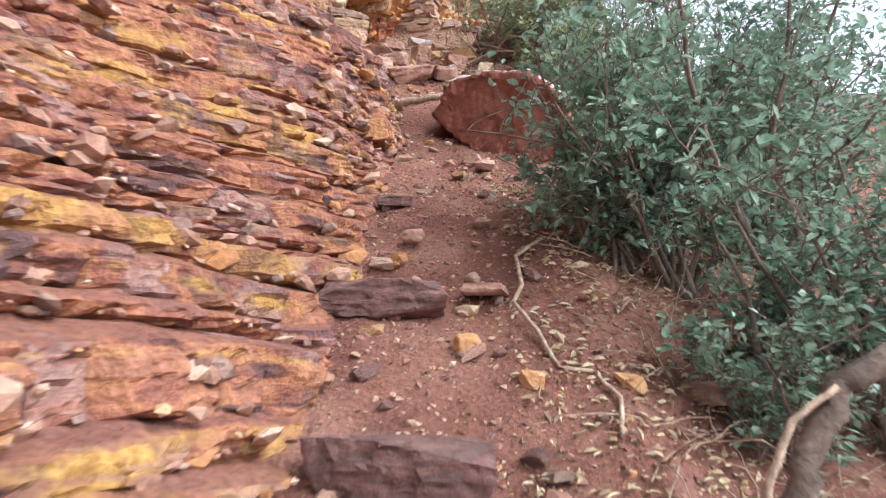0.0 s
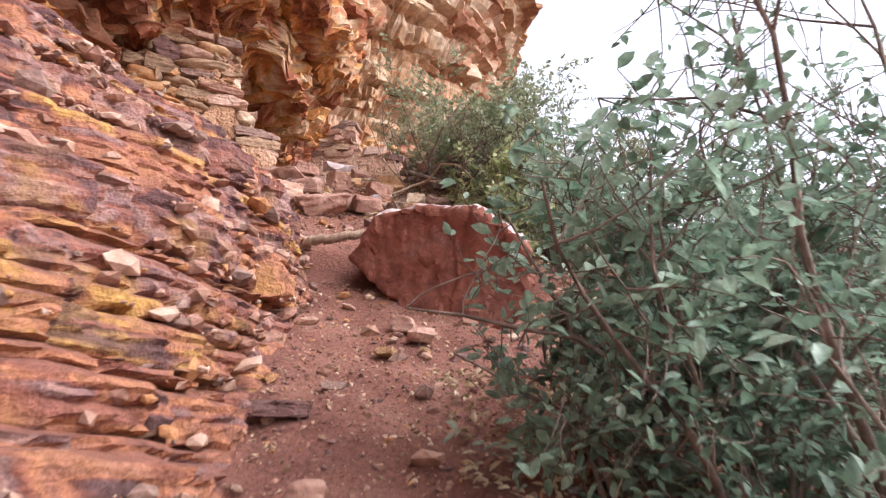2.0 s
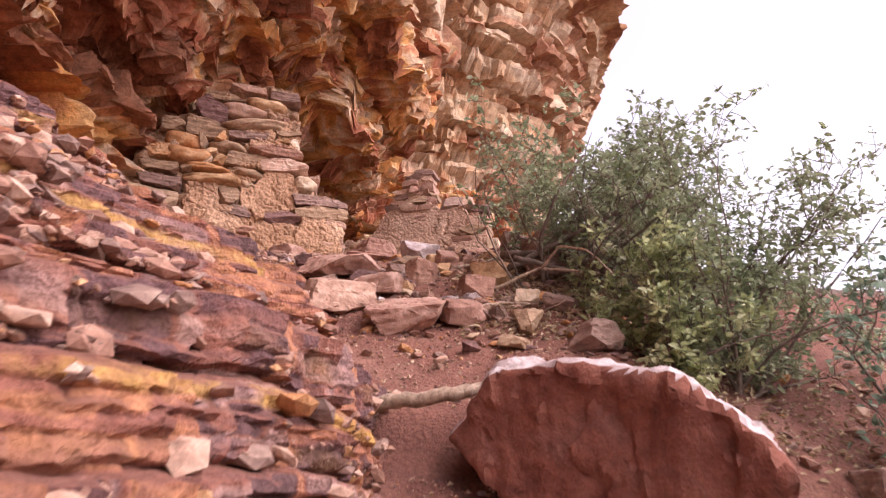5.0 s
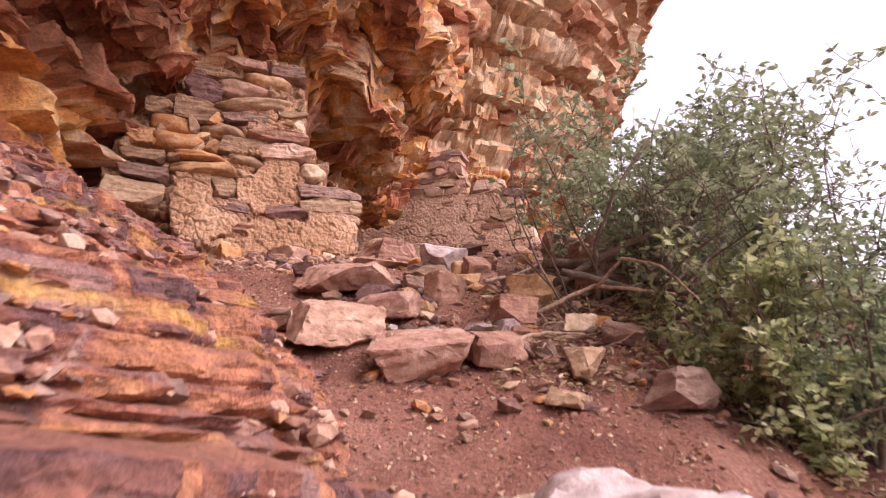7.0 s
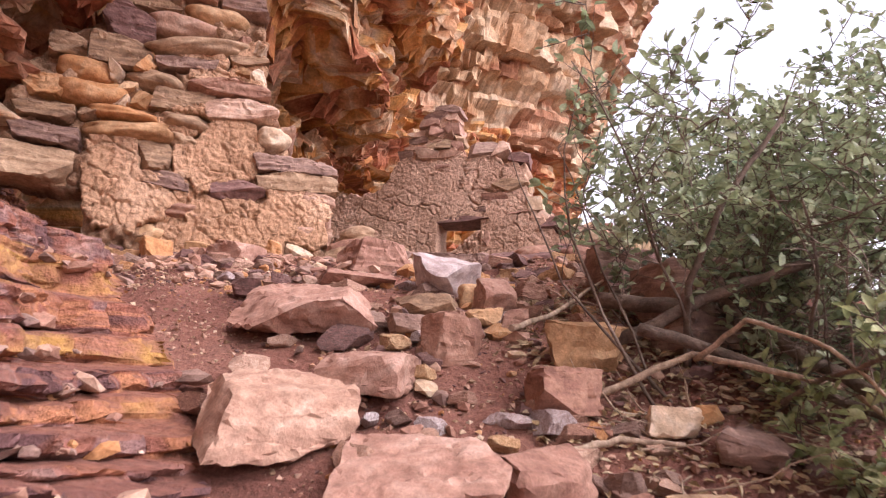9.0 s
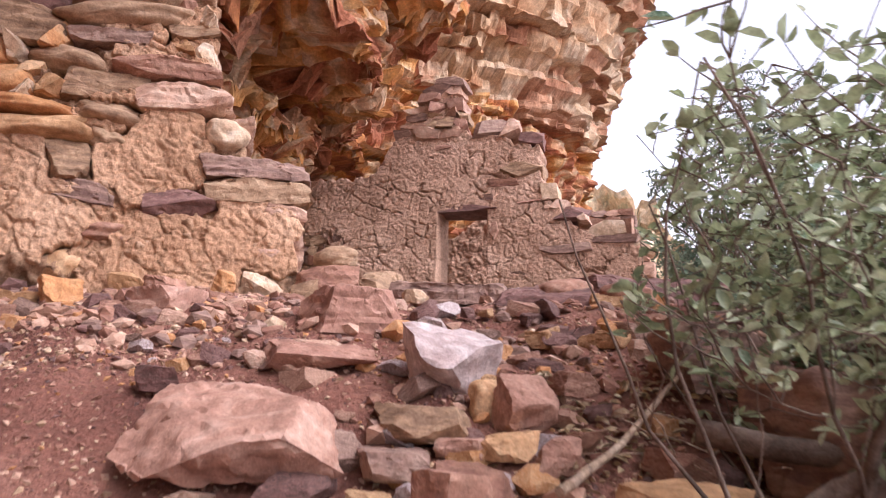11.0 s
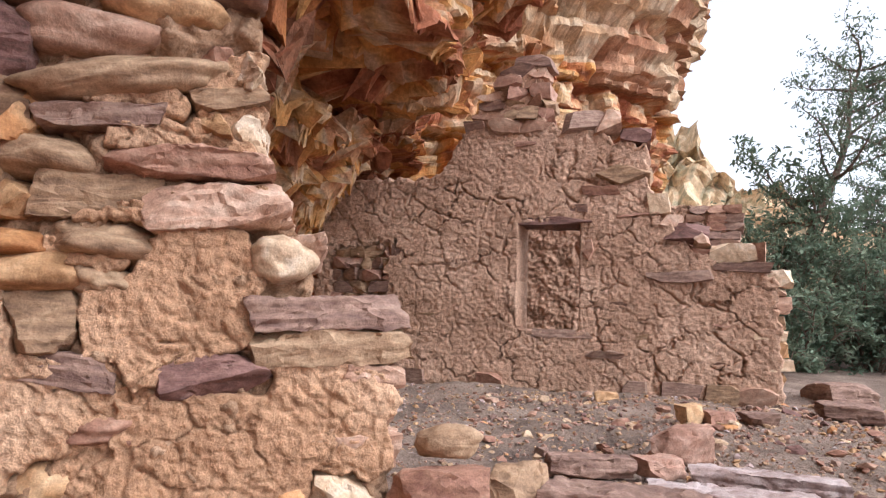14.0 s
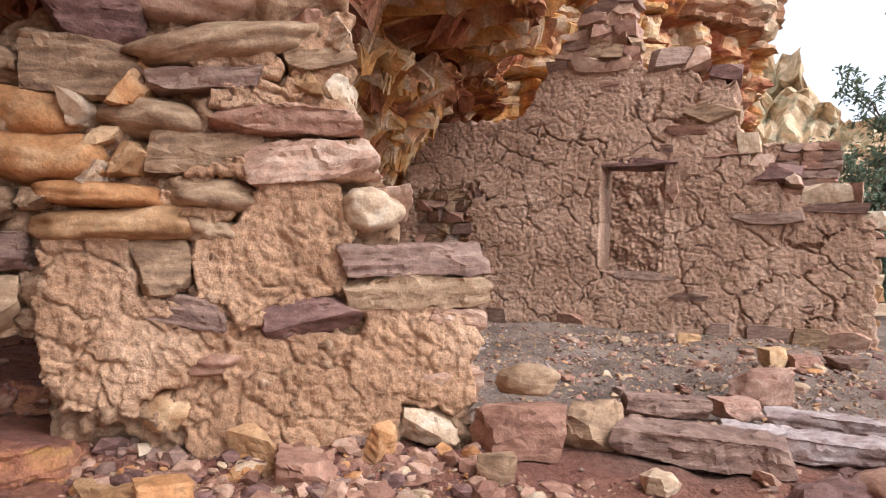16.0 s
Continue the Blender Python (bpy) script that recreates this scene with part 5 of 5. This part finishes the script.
# ---- far canyon side ----
def far_ridge(name, x0, x1, y, z0, z1, seed, label):
    us, vs = np.linspace(0, 1, 300), np.linspace(0, 1, 90)
    verts = []
    for u in us:
        top = z1 * (float(np.interp(u, [0, 0.08, 0.13, 0.2, 0.4, 1], [1.0, 0.92, 0.82, 0.6, 0.46, 0.4])) + 0.08 * fbm(u * 14, seed, 0) + 0.1 * fbm(u * 60, seed, 3))
        for v in vs:
            step = v + 0.04 * math.sin(v * 25)
            verts.append((x0 + (x1 - x0) * u + 4 * fbm(u * 20, v * 6, seed), y + 30 * v + 6 * fbm(u * 12, v * 9, seed + 5) + 5 * fbm(u * 60, v * 14, seed), z0 + (top - z0) * step))
    return tagged(link_mesh(name, verts, grid_faces(300, 90), M_FAR), label, "backdrop", kind="structure")


far_ridge("backdrop_ridge", 4, 190, 95, -20, 44, 2.3, "sunlit far canyon side with cliffs and scrub")


# ---- small loose stones and gravel ----
def scatter_spots(rng, count):
    zones = [(-0.35, 0.9, 1.4, 5.3, 8), (-0.8, 0.6, 5.6, 7.2, 4), (-1.9, 0.3, 7.0, 8.6, 6), (-2.4, -1.1, 7.6, 8.6, 4), (-2.0, 1.4, 8.9, 12.2, 3), (0.6, 2.4, 3.6, 7.6, 3)]
    for _ in range(count):
        a, b, c, d, _w = rng.choices(zones, [q[4] for q in zones])[0]
        yield rng.uniform(a, b), rng.uniform(c, d)


rng = random.Random(77)
COLOURS = ["red", "pink", "red", "pink", "purple", "dark", "orange", "tan", "pale"]
bank_of_meshes = [rock_mesh("stone", (1, rng.uniform(0.6, 0.95), rng.uniform(0.35, 0.6)), rng.choice(["wedge", "block", "wedge", "slab"]), 900 + k, STONE[COLOURS[k % len(COLOURS)]], 3 if k % 3 else 2) for k in range(27)]
for x, y in scatter_spots(rng, 165):
    ob = new("stone", rng.choice(bank_of_meshes))
    s = rng.choice([0.03, 0.04, 0.05, 0.05, 0.07, 0.09])
    ob.matrix_world = pose(x, y, float(ground_z(np.array(x), np.array(y))) + s * 0.12, rng.uniform(-15, 35), rng.uniform(-15, 15), rng.uniform(0, 360)) @ Matrix.Scale(s, 4)
    tagged(ob, "small broken stone lying on the dirt", "stone", "loose stones on the slope")


for _ in range(130):
    a, b, c, d = rng.choice([(-0.55, 0.3, 6.45, 7.6), (-0.55, 0.3, 6.45, 7.6), (-0.95, 0.3, 7.6, 8.4), (-0.2, 1.0, 7.9, 8.75), (-2.3, -1.2, 8.05, 8.5), (-1.3, -0.3, 6.7, 8.0)])
    x, y = rng.uniform(a, b), rng.uniform(c, d)
    ob = new("stone", rng.choice(bank_of_meshes))
    s = rng.choice([0.08, 0.1, 0.12, 0.15])
    ob.matrix_world = pose(x, y, float(ground_z(np.array(x), np.array(y))) + s * 0.1, rng.uniform(-10, 35), rng.uniform(-15, 15), rng.uniform(0, 360)) @ Matrix.Scale(s, 4)
    tagged(ob, "angular broken stone in the rubble below the ruin", "stone", "loose stones on the slope")


def gravel(name, spots, sizes, material, label, seed):
    rng = random.Random(seed)
    verts, faces = [], []
    shape = [Vector(p) for p in ((1, 0, 0), (-1, 0, 0), (0, 1, 0), (0, -1, 0), (0, 0, 0.7), (0, 0, -0.7))]
    tri = [(0, 2, 4), (2, 1, 4), (1, 3, 4), (3, 0, 4), (2, 0, 5), (1, 2, 5), (3, 1, 5), (0, 3, 5)]
    for p in spots:
        s = rng.choice(sizes) * rng.uniform(0.6, 1.4) * 0.5
        r = Euler((rng.uniform(-0.7, 0.7), rng.uniform(-0.7, 0.7), rng.uniform(0, 6.3))).to_matrix()
        b = len(verts)
        for q in shape:
            verts.append(Vector(p) + r @ Vector((q.x * s * rng.uniform(0.6, 1.3), q.y * s * rng.uniform(0.5, 1.0), q.z * s * rng.uniform(0.5, 1.0))))
        faces += [(b + a, b + c, b + d) for a, c, d in tri]
    return tagged(link_mesh(name, verts, faces, material), label, "gravel", kind="stuff")


def spots_on_ground(seed, count):
    rng = random.Random(seed)
    out = []
    for x, y in scatter_spots(rng, count):
        out.append((x, y, float(ground_z(np.array(x), np.array(y))) + 0.05 * fbm(x * 1.5, y * 1.5, 0) + 0.018 * fbm(x * 9, y * 9, 5) + 0.002))
    return out


CHIP = bmesh.new()
bmesh.ops.create_icosphere(CHIP, subdivisions=1, radius=1)
CHIP_V = [v.co.copy() for v in CHIP.verts]
CHIP_F = [tuple(v.index for v in f.verts) for f in CHIP.faces]
CHIP.free()


def rubble(spots, sizes, material, label, seed):
    """Broken stones with flat faces, each cut differently."""
    rng = random.Random(seed)
    verts, faces = [], []
    for p in spots:
        s = rng.choice(sizes) * rng.uniform(0.7, 1.3) * 0.5
        r = Euler((rng.uniform(-0.5, 0.5), rng.uniform(-0.5, 0.5), rng.uniform(0, 6.3))).to_matrix()
        cut = [(Vector([rng.gauss(0, 1) for _ in range(3)]).normalized(), rng.uniform(0.5, 0.9)) for _ in range(7)]
        h, w = rng.uniform(0.3, 0.7), rng.uniform(0.6, 1.0)
        b = len(verts)
        for q in CHIP_V:
            k = min([1.0] + [c / max(n.dot(q), 1e-3) for n, c in cut])
            verts.append(Vector(p) + r @ Vector((q.x * k * s * 1.3, q.y * k * s * 1.3 * w, q.z * k * s * 1.3 * h)))
        faces += [(b + i, b + j, b + k) for i, j, k in CHIP_F]
    return tagged(link_mesh("rubble", verts, faces, material), label, "rubble", kind="stuff")


def rubble_spots(rng, count):
    zones = [(-0.3, 0.7, 1.6, 5.2, 2), (-0.6, 0.9, 6.0, 7.6, 6), (-1.6, 0.2, 7.6, 8.7, 4), (-2.4, -1.0, 7.9, 8.75, 12), (-0.3, 1.2, 8.0, 8.8, 4), (-1.0, 1.5, 9.0, 12.2, 5), (0.6, 2.4, 3.8, 7.4, 5)]
    out = []
    for _ in range(count):
        a, b, c, d, _w = rng.choices(zones, [q[4] for q in zones])[0]
        x, y = rng.uniform(a, b), rng.uniform(c, d)
        out.append((x, y, float(ground_z(np.array(x), np.array(y))) + 0.05 * fbm(x * 1.5, y * 1.5, 0) + 0.008))
    return out


for k, (c, n) in enumerate((("red", 520), ("pink", 480), ("purple", 320), ("orange", 160), ("dark", 220), ("cream", 120))):
    rubble(rubble_spots(random.Random(700 + k), n), [0.03, 0.04, 0.05, 0.07, 0.09], STONE[c], "broken stone rubble strewn over the slope", 60 + k)


for k, (c, n) in enumerate((("red", 7000), ("pink", 6000), ("dark", 2600), ("cream", 2600), ("orange", 1500), ("grey", 2600))):
    gravel("gravel", spots_on_ground(300 + k, n), [0.008, 0.012, 0.018, 0.028], STONE[c], "fine broken gravel over the dirt", k)


def room_spots(seed, count):
    rng = random.Random(seed)
    out = []
    for _ in range(count):
        x, y = rng.uniform(-1.9, 2.6), rng.uniform(8.9, 12.4)
        out.append((x, y, float(ground_z(np.array(x), np.array(y))) + 0.05 * fbm(x * 1.5, y * 1.5, 0) + 0.018 * fbm(x * 9, y * 9, 5) + 0.003))
    return out


for k, (c, n) in enumerate((("grey", 1500), ("rose", 900), ("purple", 900), ("tan", 500), ("pale", 300))):
    gravel("gravel", room_spots(350 + k, n), [0.012, 0.02, 0.03, 0.05], STONE[c], "flat stone flakes strewn over the room floor", 20 + k)


def bank_spots(seed, count):
    rng = random.Random(seed)
    bank.data.update()
    me = bank.data
    out = []
    while len(out) < count:
        v = me.vertices[rng.randrange(len(me.vertices))]
        above = v.co.z - float(path_z(v.co.y))
        if v.normal.z > 0.35 and v.co.x > -3.2 and rng.random() < (1.0 if above > 0.85 and v.co.y > 3.6 else 0.22):
            out.append(v.co + Vector((rng.gauss(0, 0.02), rng.gauss(0, 0.02), 0.004)))
    return out


for k, (c, n) in enumerate((("red", 1600), ("pink", 1300), ("orange", 900), ("purple", 700))):
    gravel("gravel", bank_spots(500 + k, n), [0.01, 0.018, 0.03, 0.05], STONE[c], "broken rock chips lying on the ledges", 50 + k)


for k, (c, n) in enumerate((("red", 1500), ("pink", 1100), ("purple", 900), ("orange", 300))):
    rubble(bank_spots(800 + k, n), [0.02, 0.03, 0.045, 0.07, 0.1], STONE[c], "broken stone rubble lying on the ledges", 90 + k)


def litter(seed, count):
    rng = random.Random(seed)
    lv, lf = [], []
    for _ in range(count):
        x, y = rng.choice([(rng.uniform(0.25, 1.6), rng.uniform(1.6, 4.2)), (rng.uniform(-0.1, 1.2), rng.uniform(6.2, 7.6)), (rng.uniform(0.8, 2.4), rng.uniform(4.2, 6.8))])
        z = float(ground_z(np.array(x), np.array(y))) + 0.02 + 0.05 * fbm(x * 1.5, y * 1.5, 0)
        leaf(lv, lf, Vector((x, y, z)), Vector((rng.gauss(0, 1), rng.gauss(0, 1), rng.gauss(0, 0.25))).normalized(), rng, 0.04)
    return tagged(link_mesh("leaf_litter", lv, lf, M_LEAF_DRY), "dry fallen leaves under the shrubs", "leaf litter", kind="stuff")


litter(3, 7000)


def dead_twigs(seed, count):
    rng = random.Random(seed)
    bm = bmesh.new()
    for _ in range(count):
        x, y = rng.choice([(rng.uniform(0.45, 1.6), rng.uniform(1.6, 3.2)), (rng.uniform(0.6, 1.8), rng.uniform(2.2, 3.8)), (rng.uniform(0.1, 1.1), rng.uniform(6.3, 7.4))])
        z = float(ground_z(np.array(x), np.array(y))) + 0.03
        way = Vector((rng.gauss(0, 1), rng.gauss(0, 1), rng.uniform(0.0, 0.6)))
        tube(bm, wander(rng, Vector((x, y, z)), way, rng.uniform(0.12, 0.4), 0.2, -0.03, 6), rng.uniform(0.002, 0.005), 0.0012, 4)
    me = bpy.data.meshes.new("dead_twigs")
    bm.to_mesh(me)
    bm.free()
    me.materials.append(M_DEAD)
    return tagged(new("dead_twigs", me), "thin grey dead twigs littering the ground", "twigs", kind="stuff")


dead_twigs(4, 260)
